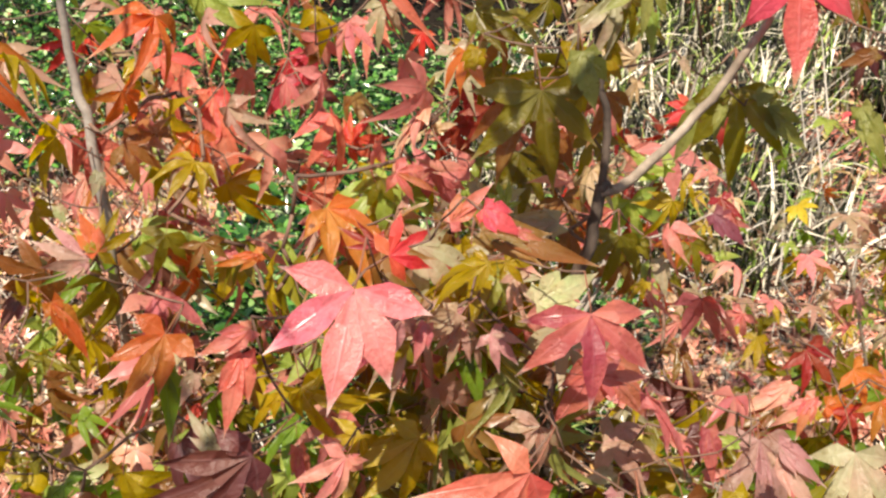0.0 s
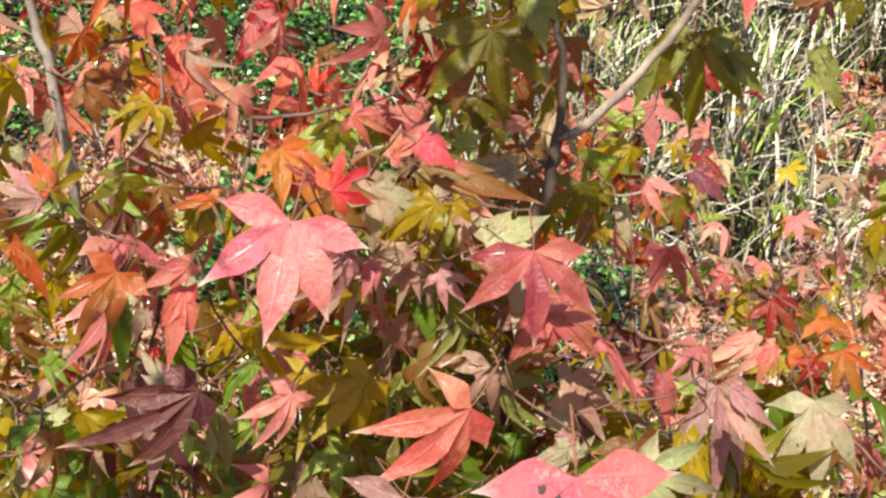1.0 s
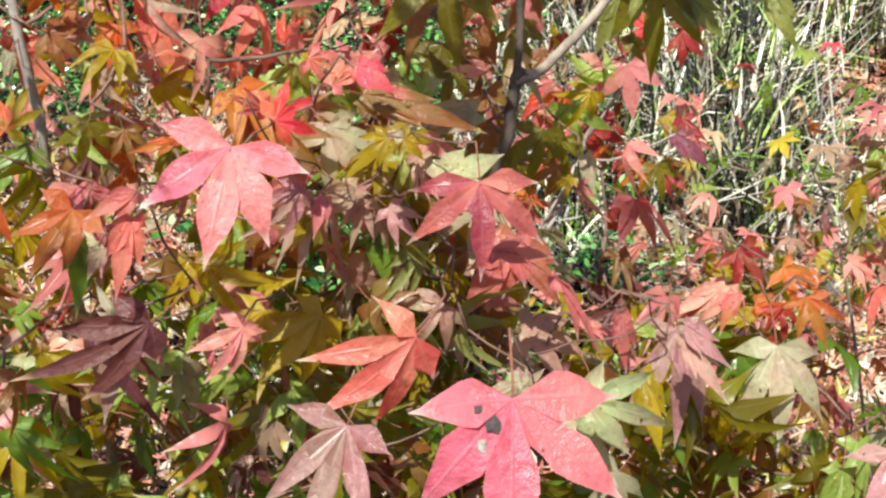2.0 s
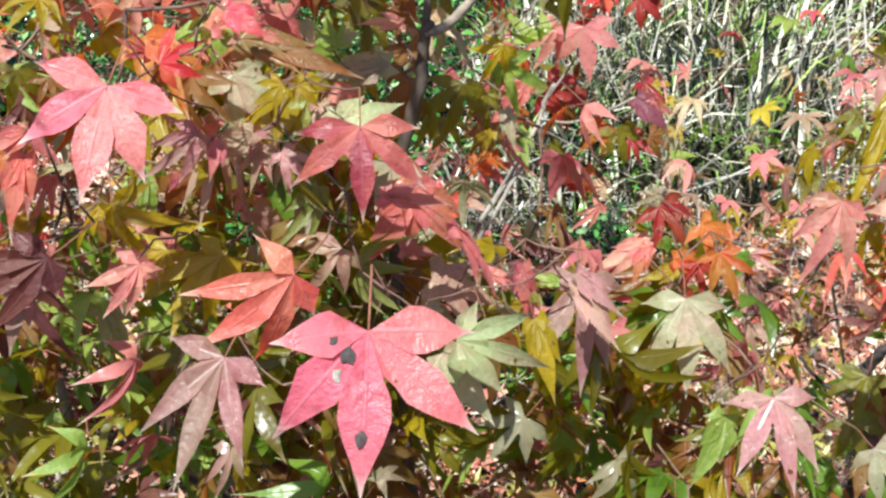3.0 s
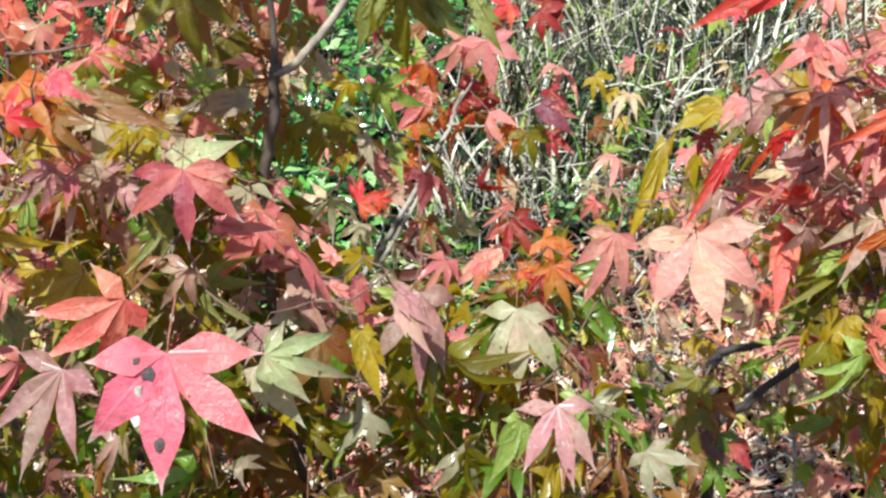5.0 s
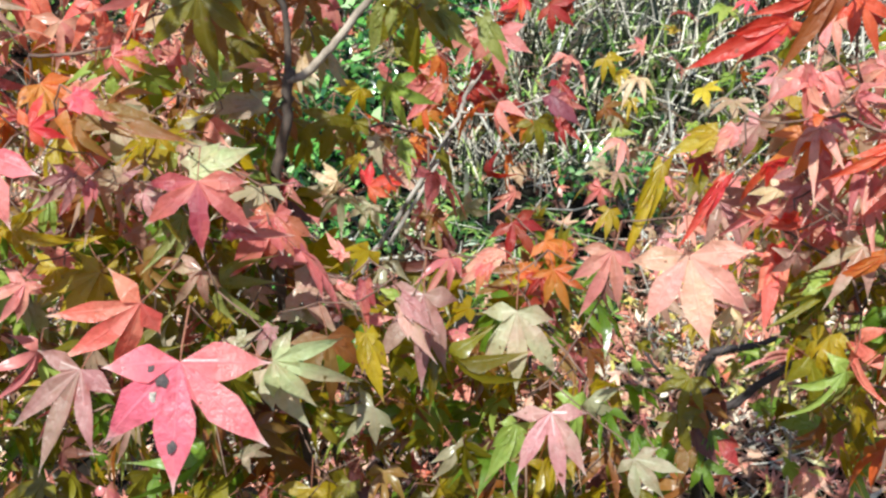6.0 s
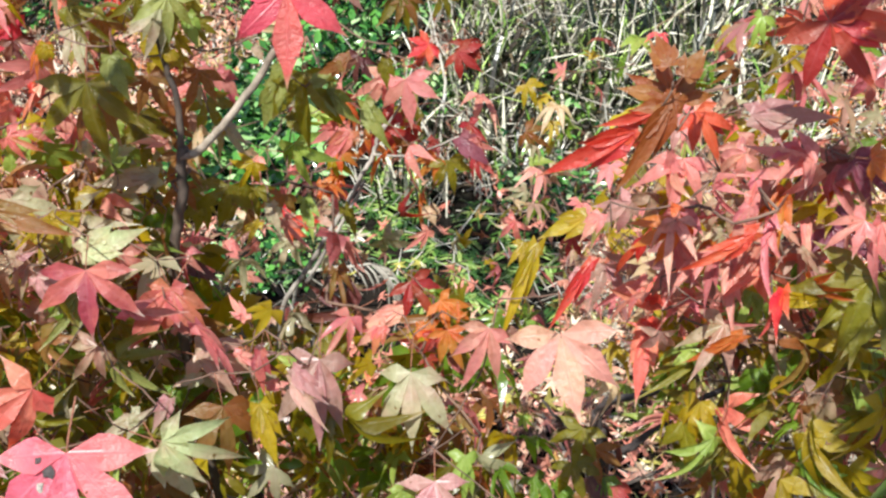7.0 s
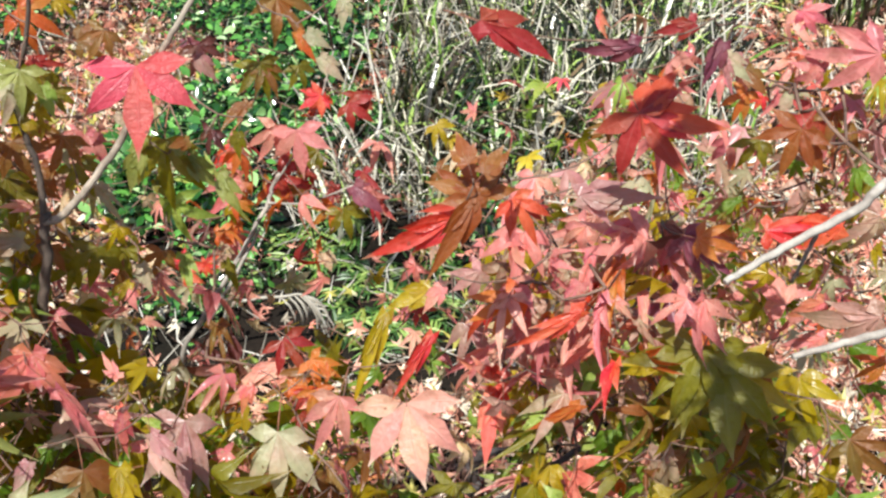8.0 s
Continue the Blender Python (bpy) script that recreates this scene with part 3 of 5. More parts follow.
def inner_foliage(tree):
    """The crowded leaves deep in a crown, too many to tell apart, joined."""
    if not tree.mass:
        return
    verts, faces, slots, uvs, tones, mats = [], [], [], [], [], [PETIOLE]
    for shape, m, material, shift in tree.mass:
        if material not in mats:
            mats.append(material)
        mesh, k, slot = SHAPES[shape], len(verts), mats.index(material)
        verts += [tuple(m @ v.co) for v in mesh.vertices]
        for p in mesh.polygons:
            faces.append([k + i for i in p.vertices])
            slots.append(slot)
            for i in p.loop_indices:
                uvs += mesh.uv_layers["UVMap"].data[i].uv[:]
                u, v = mesh.uv_layers["Lobe"].data[i].uv
                tones += (u, v + shift)
        k = len(verts)
        verts += [tuple(m @ v.co) for v in STALK.vertices]
        for p in STALK.polygons:
            faces.append([k + i for i in p.vertices])
            slots.append(0)
            uvs += (0.0, 0.0) * len(p.vertices)
            tones += (0.0, 0.0) * len(p.vertices)
    mesh = bpy.data.meshes.new("foliage")
    mesh.from_pydata(verts, [], faces)
    for name, values in (("UVMap", uvs), ("Lobe", tones)):
        mesh.uv_layers.new(name=name).data.foreach_set("uv", values)
    for material in mats:
        mesh.materials.append(material)
    mesh.polygons.foreach_set("material_index", slots)
    mesh.polygons.foreach_set("use_smooth", [True] * len(faces))
    ob = new("foliage", mesh)
    ob.parent = tree.root
    tagged(ob, kind="stuff")


litter([(1.06, 2.15, 0.85, 0.75, 10500), (0.30, 3.15, 1.7, 0.55, 3600), (1.45, 3.8, 1.1, 0.75, 3600), (-1.0, 2.1, 0.55, 0.42, 2200), (-0.72, 2.66, 0.26, 0.28, 1300), (-0.90, 3.05, 0.36, 0.32, 2400), (-1.05, 3.9, 0.6, 0.5, 1500), (0.05, 1.55, 0.4, 0.22, 500), (0.2, 1.9, 2.1, 1.2, 7500)])
fallen_twigs([(-0.42, 0.55, 1.70, 2.6, 170, 1.3, 1.0), (0.45, 1.8, 1.45, 2.9, 500, 0.6, 1.0), (-1.5, -0.5, 1.75, 2.6, 220, 0.8, 1.0), (-1.3, 0.1, 2.3, 3.6, 420, 1.5, 1.0),
              (0.0, 1.0, 2.40, 3.3, 330, 1.5, 2.7), (-0.1, 0.4, 2.35, 2.6, 40, 1.5, 1.6), (0.5, 1.5, 2.3, 3.2, 130, 1.3, 1.6)])
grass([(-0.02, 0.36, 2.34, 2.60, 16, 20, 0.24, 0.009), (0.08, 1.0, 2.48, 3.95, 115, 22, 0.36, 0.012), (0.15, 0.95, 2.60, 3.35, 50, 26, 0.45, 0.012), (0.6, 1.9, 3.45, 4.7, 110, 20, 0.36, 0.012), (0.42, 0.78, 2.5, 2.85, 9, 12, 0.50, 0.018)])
SHRUBS = (
    (-1.34, 3.12, 0.38, 0.37, 1700, 0.031), (-0.50, 3.28, 0.24, 0.26, 1000, 0.029), (-0.99, 3.84, 0.51, 0.44, 2000, 0.030), (-0.39, 2.35, 0.22, 0.22, 760, 0.048), (-0.46, 2.52, 0.15, 0.20, 420, 0.042),
    (-0.35, 3.64, 0.35, 0.32, 1500, 0.028), (-1.81, 3.56, 0.44, 0.51, 1600, 0.031), (0.07, 3.58, 0.22, 0.26, 800, 0.027), (0.45, 3.09, 0.11, 0.18, 130, 0.026), (-0.59, 4.30, 0.50, 0.49, 1800, 0.029),
    (0.16, 4.50, 0.45, 0.43, 1700, 0.028), (0.92, 4.63, 0.51, 0.46, 1800, 0.029), (-1.43, 4.55, 0.59, 0.58, 1800, 0.029), (1.77, 4.54, 0.49, 0.43, 1500, 0.030), (-1.76, 2.93, 0.39, 0.31, 1500, 0.032),
    (-1.58, 2.72, 0.28, 0.24, 1000, 0.031), (-1.77, 2.37, 0.37, 0.28, 1200, 0.032), (0.37, 2.76, 0.15, 0.21, 260, 0.030), (-0.17, 3.12, 0.29, 0.25, 900, 0.038), (-0.27, 2.76, 0.21, 0.22, 650, 0.043),
    (-0.02, 2.67, 0.13, 0.18, 240, 0.036), (0.37, 2.29, 0.16, 0.14, 300, 0.027), (-0.28, 1.98, 0.18, 0.12, 330, 0.028), (-0.72, 3.88, 0.34, 0.33, 1400, 0.029), (-1.38, 3.95, 0.38, 0.37, 1500, 0.030))
for k, (x, y, r, h, n, s) in enumerate(SHRUBS):
    shrub((x, y), r, h, n, s, 40 + k, "low evergreen shrub with small glossy green leaves")
for k, (x, y, n, l) in enumerate(((-0.08, 2.23, 9, 0.120), (0.10, 2.03, 9, 0.110), (0.22, 2.01, 8, 0.105), (-0.27, 2.32, 8, 0.118), (-0.24, 2.08, 7, 0.110), (0.02, 2.12, 8, 0.10), (-0.02, 2.30, 7, 0.10), (0.30, 2.10, 7, 0.10), (0.13, 1.93, 8, 0.09), (0.45, 1.90, 8, 0.10), (0.50, 1.79, 7, 0.09), (0.62, 1.94, 8, 0.11), (0.66, 1.77, 7, 0.09), (0.70, 1.67, 7, 0.08), (0.47, 1.66, 7, 0.08), (0.77, 1.81, 8, 0.10), (0.19, 2.22, 7, 0.102), (-0.01, 2.41, 8, 0.117))):
    fern((x, y), n, l, 60 + k, FERN, "small green fern with pointed pinnae among the litter")
dead_frond()

NEAR = Tree("young maple with pink, red and olive autumn leaves", [
    ([(0.09, 0.72, -0.05), (0.075, 0.66, 0.5), (0.066, 0.623, 0.943), (0.066, 0.613, 1.138), (0.074, 0.613, 1.206), (0.086, 0.613, 1.256), (0.091, 0.613, 1.290)], 0.0048, 0.0036),
    # Paler bark than the trunk's: the sun on this limb is put into colour.
    ([(0.089, 0.613, 1.283), (0.101, 0.613, 1.287), (0.118, 0.613, 1.305), (0.142, 0.613, 1.335), (0.166, 0.618, 1.371), (0.182, 0.623, 1.403), (0.200, 0.623, 1.434), (0.224, 0.633, 1.468)], 0.0032, 0.0018, BARK_WARM),
    ([(0.090, 0.613, 1.285), (0.091, 0.618, 1.323), (0.085, 0.623, 1.351), (0.084, 0.623, 1.384), (0.100, 0.623, 1.416), (0.113, 0.623, 1.468)], 0.0025, 0.0014)])
LEFT = Tree("young maple with coral and orange autumn leaves", [
    ([(-0.235, 0.75, -0.05), (-0.22, 0.71, 0.55), (-0.207, 0.66, 1.128), (-0.206, 0.65, 1.296), (-0.210, 0.65, 1.354), (-0.206, 0.63, 1.566)], 0.005, 0.002),
    # Added limb above the view, carrying a spray that shades the lower left.
    ([(-0.206, 0.63, 1.566), (-0.22, 0.45, 1.70), (-0.24, 0.20, 1.78)], 0.002, 0.0012)], BARK_PALE)
RIGHT = Tree("maple with crowded coral, red and purple autumn leaves", [
    ([(0.42, 0.75, -0.05), (0.41, 0.70, 0.5), (0.401, 0.650, 0.960), (0.395, 0.650, 0.993), (0.393, 0.650, 1.020)], 0.0062, 0.0046),
    ([(0.393, 0.650, 1.020), (0.401, 0.650, 1.034), (0.419, 0.650, 1.040), (0.439, 0.650, 1.048), (0.469, 0.660, 1.062)], 0.0046, 0.0018),
    ([(0.400, 0.650, 0.960), (0.424, 0.650, 0.983), (0.447, 0.650, 1.012), (0.484, 0.650, 1.050), (0.516, 0.660, 1.063)], 0.0044, 0.0018),
    ([(0.397, 0.650, 0.979), (0.384, 0.650, 0.990), (0.362, 0.655, 1.003), (0.347, 0.660, 1.021)], 0.0022, 0.0012)], BARK_DARK)
BACK = Tree("small maple with a few pale coral leaves", [
    ([(-0.02, 1.05, -0.05), (0.0, 1.0, 0.5), (0.047, 0.950, 0.828), (0.081, 0.950, 0.906), (0.125, 0.950, 0.985), (0.147, 0.960, 1.027), (0.159, 0.970, 1.046), (0.166, 0.980, 1.067), (0.174, 0.980, 1.084)], 0.0034, 0.0020),
    ([(0.088, 0.930, 0.911), (0.114, 0.940, 0.956), (0.141, 0.950, 1.005), (0.153, 0.960, 1.028)], 0.0026, 0.0014),
    ([(0.166, 0.980, 1.067), (0.191, 0.980, 1.108), (0.211, 1.000, 1.139), (0.231, 1.020, 1.208)], 0.0013, 0.0009),
    ([(0.161, 0.970, 1.053), (0.190, 0.990, 1.040), (0.222, 0.990, 1.052), (0.249, 0.990, 1.067)], 0.0014, 0.0009)], BARK_PALE)
FAR = Tree("maple with dusty rose leaves below the others", [
    ([(0.66, 1.31, -0.05), (0.61, 1.28, 0.408), (0.50, 1.23, 0.80), (0.451, 1.223, 0.909)], 0.0026, 0.0018)], BARK_WARM)
LOW = Tree("leafy maple in olive, tan and rose below the sunlit twigs", [
    ([(0.046, 0.765, -0.050), (0.046, 0.765, 0.408), (0.055, 0.765, 0.748), (0.046, 0.715, 0.920)], 0.008, 0.003),
    ([(0.05, 0.765, 0.60), (-0.12, 0.78, 0.74), (-0.245, 0.758, 0.85)], 0.005, 0.002),
    ([(0.048, 0.765, 0.50), (0.239, 0.80, 0.618), (0.485, 0.85, 0.737)], 0.005, 0.002)])
UNDER = Tree("shaded maple foliage in olive and green low in the thicket", [
    ([(0.20, 0.90, -0.05), (0.20, 0.87, 0.3), (0.19, 0.82, 0.55), (0.178, 0.80, 0.70)], 0.008, 0.003),
    ([(0.20, 0.87, 0.3), (0.37, 0.80, 0.55), (0.55, 0.76, 0.70)], 0.005, 0.002),
    ([(0.20, 0.87, 0.3), (0.0, 0.78, 0.55), (-0.215, 0.70, 0.74)], 0.005, 0.002)])
SIDE = Tree("pale-barked maple with rose, orange and olive leaves", [
    ([(0.98, 0.92, -0.05), (0.95, 0.80, 0.6), (0.86, 0.68, 1.05), (0.741, 0.62, 1.247), (0.699, 0.60, 1.480)], 0.009, 0.004),
    ([(0.679, 0.580, 1.400), (0.632, 0.550, 1.387), (0.617, 0.540, 1.376), (0.577, 0.520, 1.362), (0.558, 0.510, 1.356), (0.540, 0.500, 1.348)], 0.0034, 0.0020),
    ([(0.721, 0.580, 1.267), (0.657, 0.550, 1.274), (0.625, 0.540, 1.270), (0.596, 0.530, 1.267)], 0.0034, 0.0020),
    ([(0.594, 0.530, 1.367), (0.593, 0.540, 1.339), (0.591, 0.550, 1.311)], 0.0016, 0.0010)], BARK_PALE)
# An added maple outside the view; its leaves only cast shade.
UNSEEN = Tree("unseen slender maple with olive leaves, added to shade the others", [
    ([(0.86, -0.22, -0.05), (0.80, -0.16, 0.68), (0.652, -0.004, 1.414), (0.527, 0.09, 1.717)], 0.006, 0.0022),
    ([(0.637, 0.017, 1.475), (0.581, 0.131, 1.676), (0.535, 0.293, 1.716)], 0.0026, 0.0014)])


# ---------------------------------------------------------------- the leaves, tree by tree
leaf(NEAR, (-0.037, 0.434, 1.330), (-52, -23, -177), 0.058, PINK, 1.00, 2)
leaf(NEAR, (0.069, 0.475, 1.291), (-54, -4, -171), 0.049, CRIMSON, 1.05, 3)
leaf(NEAR, (0.089, 0.550, 1.216), (-57, -40, 180), 0.059, ROSEPALE, 1.00, 12)
leaf(NEAR, (0.089, 0.550, 1.216), (-60, 26, -161), 0.051, ROSEPALE, 0.90, 12)
leaf(NEAR, (0.047, 0.520, 1.268), (10, 50, -54), 0.047, PALEGREEN, 0.90, 12)
leaf(NEAR, (0.040, 0.430, 1.234), (-52, -58, 179), 0.062, CORAL, 0.90, 20)
spotted = leaf(NEAR, (0.083, 0.372, 1.244), (-49, -5, -175), 0.073, PINK, 1.02, 0)
leaf(NEAR, (0.009, 0.400, 1.206), (-38, -18, 169), 0.065, MAUVE, 0.90, 21)
leaf(NEAR, (0.118, 0.420, 1.205), (-27, 55, -110), 0.052, PALEGREEN, 0.90, 22)
leaf(NEAR, (0.110, 0.430, 1.189), (-43, 20, -147), 0.046, SAGE, 1.00, 12)
leaf(NEAR, (0.185, 0.560, 1.148), (-46, -8, -173), 0.072, MAUVE, 0.85, 19)
leaf(NEAR, (0.249, 0.575, 1.126), (-47, 1, -179), 0.066, SAGE, 0.90, 20)
leaf(NEAR, (0.273, 0.610, 1.138), (-53, 18, -169), 0.035, ORANGE, 1.10, 21)
leaf(NEAR, (0.263, 0.630, 1.117), (-52, -0, -157), 0.026, BRICK, 1.00, 7)
leaf(NEAR, (0.311, 0.500, 1.240), (-53, -15, 174), 0.045, CORALPALE, 0.85, 22)
leaf(NEAR, (0.355, 0.490, 1.247), (-51, 13, 177), 0.060, PEACH, 1.05, 2)
leaf(NEAR, (0.280, 0.450, 1.151), (-36, 5, -175), 0.052, MAUVE, 1.00, 19)
leaf(NEAR, (0.332, 0.440, 1.127), (-32, 36, -161), 0.033, SAGE, 1.15, 20)
leaf(NEAR, (0.259, 0.460, 1.130), (-46, -33, -180), 0.045, LIME, 0.90, 12)
leaf(NEAR, (0.130, 0.500, 1.156), (-53, -9, -150), 0.054, OLIVEBROWN, 0.80, 5)
leaf(NEAR, (0.156, 0.500, 1.161), (-52, 7, -165), 0.051, OLIVEGOLD, 0.70, 12)
leaf(NEAR, (0.204, 0.570, 1.103), (-48, 23, -156), 0.027, DUSTY, 0.90, 12)
# Plum pigment here stands in for a shaded underside that mirrors the sky.
leaf(NEAR, (0.183, 0.720, 1.059), (-66, -76, 169), 0.062, PLUM, 0.80, 7)
leaf(NEAR, (0.233, 0.660, 1.115), (-35, -47, 135), 0.047, PEACH, 0.70, 12)
leaf(NEAR, (0.225, 0.670, 1.098), (-43, -54, 146), 0.041, ROSEPALE, 0.60, 12)
leaf(NEAR, (0.255, 0.660, 1.092), (-21, -52, 115), 0.028, OLIVEGOLD, 0.90, 12)
leaf(NEAR, (0.170, 0.550, 1.153), (32, -58, 57), 0.018, LIME, 0.90, 12)
leaf(LEFT, (-0.024, 0.470, 1.325), (35, 51, -37), 0.028, RED, 0.85, 3)
leaf(LEFT, (-0.029, 0.475, 1.328), (64, -67, 22), 0.020, BRICK, 0.80, 21)
leaf(LEFT, (0.017, 0.450, 1.360), (-40, 35, -134), 0.022, ROSERED, 1.20, 12)
leaf(LEFT, (0.031, 0.450, 1.349), (-35, 55, -131), 0.014, ROSEPALE, 0.70, 12)
leaf(LEFT, (0.017, 0.470, 1.338), (-22, 49, -115), 0.060, OLIVEBROWN, 0.55, 12)
leaf(LEFT, (0.003, 0.470, 1.342), (51, 42, -26), 0.027, ROSEPALE, 0.80, 13)
leaf(NEAR, (0.023, 0.520, 1.292), (-46, -44, 146), 0.021, OLIVEGOLD, 1.00, 22)
leaf(NEAR, (0.031, 0.520, 1.292), (-35, 57, -109), 0.020, OLIVEGOLD, 1.00, 19)
leaf(LEFT, (-0.192, 0.780, 1.301), (-57, 35, -137), 0.039, CORAL, 0.90, 20)
leaf(LEFT, (-0.150, 0.740, 1.288), (-68, 5, -165), 0.075, CORAL, 0.70, 12)
leaf(LEFT, (-0.156, 0.750, 1.289), (-69, 7, -164), 0.023, CORAL, 0.90, 21)
leaf(LEFT, (-0.092, 0.780, 1.300), (-76, -40, -169), 0.057, ROSERED, 0.90, 12)
leaf(LEFT, (-0.098, 0.800, 1.289), (-59, -47, 165), 0.029, CORAL, 0.90, 22)
leaf(LEFT, (-0.183, 0.860, 1.288), (-53, 30, -129), 0.026, CORAL, 1.00, 19)
leaf(LEFT, (-0.264, 0.820, 1.297), (-82, -41, -150), 0.031, RED, 1.00, 7)
leaf(LEFT, (-0.250, 0.820, 1.299), (-67, 36, -148), 0.018, RED, 0.90, 20)
leaf(LEFT, (-0.225, 0.760, 1.314), (-45, 63, -120), 0.022, TAN, 0.90, 13)
leaf(LEFT, (-0.198, 0.750, 1.309), (-69, 18, -157), 0.019, TAN, 1.20, 12)
leaf(LEFT, (-0.190, 0.740, 1.285), (-63, 37, -147), 0.011, PEACH, 1.30, 21)
leaf(LEFT, (-0.185, 0.640, 1.301), (-45, 37, -120), 0.032, OLIVEBROWN, 0.90, 5)
leaf(LEFT, (-0.196, 0.640, 1.293), (-2, 66, -74), 0.027, CORAL, 0.50, 13)
leaf(LEFT, (-0.210, 0.660, 1.300), (-63, 17, -142), 0.018, BRICK, 0.90, 7)
leaf(LEFT, (-0.167, 0.680, 1.270), (-8, 65, -84), 0.034, MAUVE, 0.70, 13)
leaf(LEFT, (-0.062, 0.720, 1.264), (25, 63, -56), 0.029, RED, 1.10, 22)
leaf(LEFT, (-0.059, 0.720, 1.265), (68, -9, -12), 0.023, RED, 0.90, 19)
leaf(LEFT, (-0.087, 0.760, 1.287), (-68, 12, -167), 0.032, PLUM, 0.90, 7)
leaf(LEFT, (-0.068, 0.700, 1.264), (-67, -33, -177), 0.023, BRICK, 0.90, 10)
leaf(LEFT, (-0.014, 0.670, 1.299), (-55, -47, 156), 0.024, TAN, 1.00, 12)
leaf(LEFT, (-0.007, 0.680, 1.292), (23, 64, -62), 0.017, TAN, 1.00, 13)
leaf(LEFT, (0.005, 0.690, 1.291), (-62, 7, -153), 0.033, DARKRED, 0.90, 5)
leaf(LEFT, (0.015, 0.700, 1.297), (-39, 36, -130), 0.025, BRICK, 0.90, 7)
leaf(LEFT, (-0.026, 0.600, 1.302), (-33, 47, -122), 0.028, ROSEPALE, 0.70, 7)
leaf(LEFT, (-0.018, 0.620, 1.296), (-54, 44, -149), 0.018, ROSE, 0.90, 13)
leaf(LEFT, (-0.035, 0.610, 1.294), (-61, -25, 172), 0.022, OLIVE, 1.00, 5)
leaf(NEAR, (0.029, 0.670, 1.336), (-67, 6, -162), 0.035, OLIVE, 0.90, 20)
leaf(NEAR, (0.046, 0.660, 1.286), (-64, 1, -165), 0.040, OLIVE, 0.80, 5)
leaf(NEAR, (0.064, 0.670, 1.277), (-65, 12, -178), 0.033, OLIVEBROWN, 0.70, 7)
leaf(NEAR, (0.071, 0.640, 1.363), (-70, 13, -180), 0.031, OLIVEGOLD, 1.00, 12)
leaf(NEAR, (0.062, 0.660, 1.329), (-68, 9, -180), 0.018, OLIVEGOLD, 1.00, 12)
leaf(NEAR, (0.091, 0.640, 1.363), (-68, 30, -175), 0.019, OLIVEGOLD, 0.90, 12)
leaf(NEAR, (0.082, 0.640, 1.347), (-62, 41, -167), 0.019, DARKRED, 1.00, 12)
leaf(LEFT, (-0.014, 0.800, 1.311), (-71, -4, -179), 0.023, RED, 1.00, 21)
leaf(LEFT, (0.015, 0.740, 1.324), (-68, -28, 169), 0.023, OLIVEGOLD, 1.00, 22)
leaf(LEFT, (-0.174, 0.530, 1.292), (55, 35, -2), 0.029, OLIVEGOLD, 0.80, 19)
leaf(LEFT, (-0.174, 0.530, 1.292), (62, -10, 25), 0.025, ORANGE, 1.00, 12)
leaf(LEFT, (-0.183, 0.540, 1.291), (33, -57, 72), 0.017, OLIVEGOLD, 1.00, 12)
leaf(LEFT, (-0.179, 0.530, 1.288), (50, -60, 51), 0.033, MAUVE, 0.80, 20)
leaf(LEFT, (-0.181, 0.530, 1.285), (-32, -56, 148), 0.014, DUSTY, 1.00, 12)
leaf(LEFT, (-0.176, 0.560, 1.322), (-63, -25, -173), 0.015, SAGE, 1.10, 12)
leaf(LEFT, (-0.208, 0.580, 1.292), (-64, 8, -155), 0.013, PALEGREEN, 1.10, 12)
leaf(LEFT, (-0.159, 0.610, 1.258), (-66, -25, -159), 0.029, OLIVE, 1.00, 5)
leaf(LEFT, (-0.136, 0.600, 1.258), (-61, 4, -152), 0.025, OLIVEBROWN, 0.90, 7)
leaf(LEFT, (-0.122, 0.620, 1.241), (-33, -55, 141), 0.015, ROSE, 0.90, 13)
leaf(LEFT, (-0.100, 0.580, 1.262), (-17, -60, 121), 0.029, ORANGE, 0.60, 13)
leaf(LEFT, (-0.140, 0.510, 1.256), (-50, -43, 180), 0.045, ORANGE, 0.75, 2)
leaf(LEFT, (-0.085, 0.450, 1.299), (-25, -54, 133), 0.029, ROSEPALE, 0.80, 12)
leaf(LEFT, (-0.090, 0.450, 1.286), (-55, -18, -178), 0.041, CORAL, 0.75, 12)
leaf(LEFT, (-0.146, 0.550, 1.214), (-41, -44, 158), 0.023, PALEGREEN, 1.00, 21)
leaf(LEFT, (-0.125, 0.500, 1.239), (-50, -29, 174), 0.019, DUSTY, 1.00, 12)
leaf(LEFT, (-0.139, 0.560, 1.172), (-33, -46, 147), 0.014, RED, 1.00, 12)
leaf(LEFT, (-0.149, 0.550, 1.161), (-51, 18, -149), 0.015, LIME, 1.00, 22)
leaf(LEFT, (-0.218, 0.630, 1.105), (-16, -68, 130), 0.037, ORANGE, 0.90, 19)
leaf(LEFT, (-0.212, 0.620, 1.112), (-52, -50, 179), 0.021, BRICK, 0.90, 20)
leaf(LEFT, (-0.234, 0.580, 1.099), (-41, 21, -139), 0.034, PALEGREEN, 1.00, 21)
leaf(LEFT, (-0.229, 0.580, 1.100), (8, 52, -57), 0.030, PALEGREEN, 0.90, 12)
leaf(LEFT, (-0.241, 0.590, 1.087), (-31, -44, 155), 0.022, LIME, 1.00, 12)
leaf(LEFT, (-0.090, 0.450, 1.227), (-52, -62, 171), 0.068, PLUM, 0.70, 22)
leaf(LEFT, (-0.112, 0.460, 1.202), (-51, -18, -176), 0.038, MAUVE, 0.80, 12)
leaf(LEFT, (-0.097, 0.460, 1.219), (-54, 12, -154), 0.025, ROSE, 0.90, 12)
leaf(LEFT, (-0.114, 0.480, 1.204), (55, -28, 25), 0.029, SAGE, 0.70, 13)
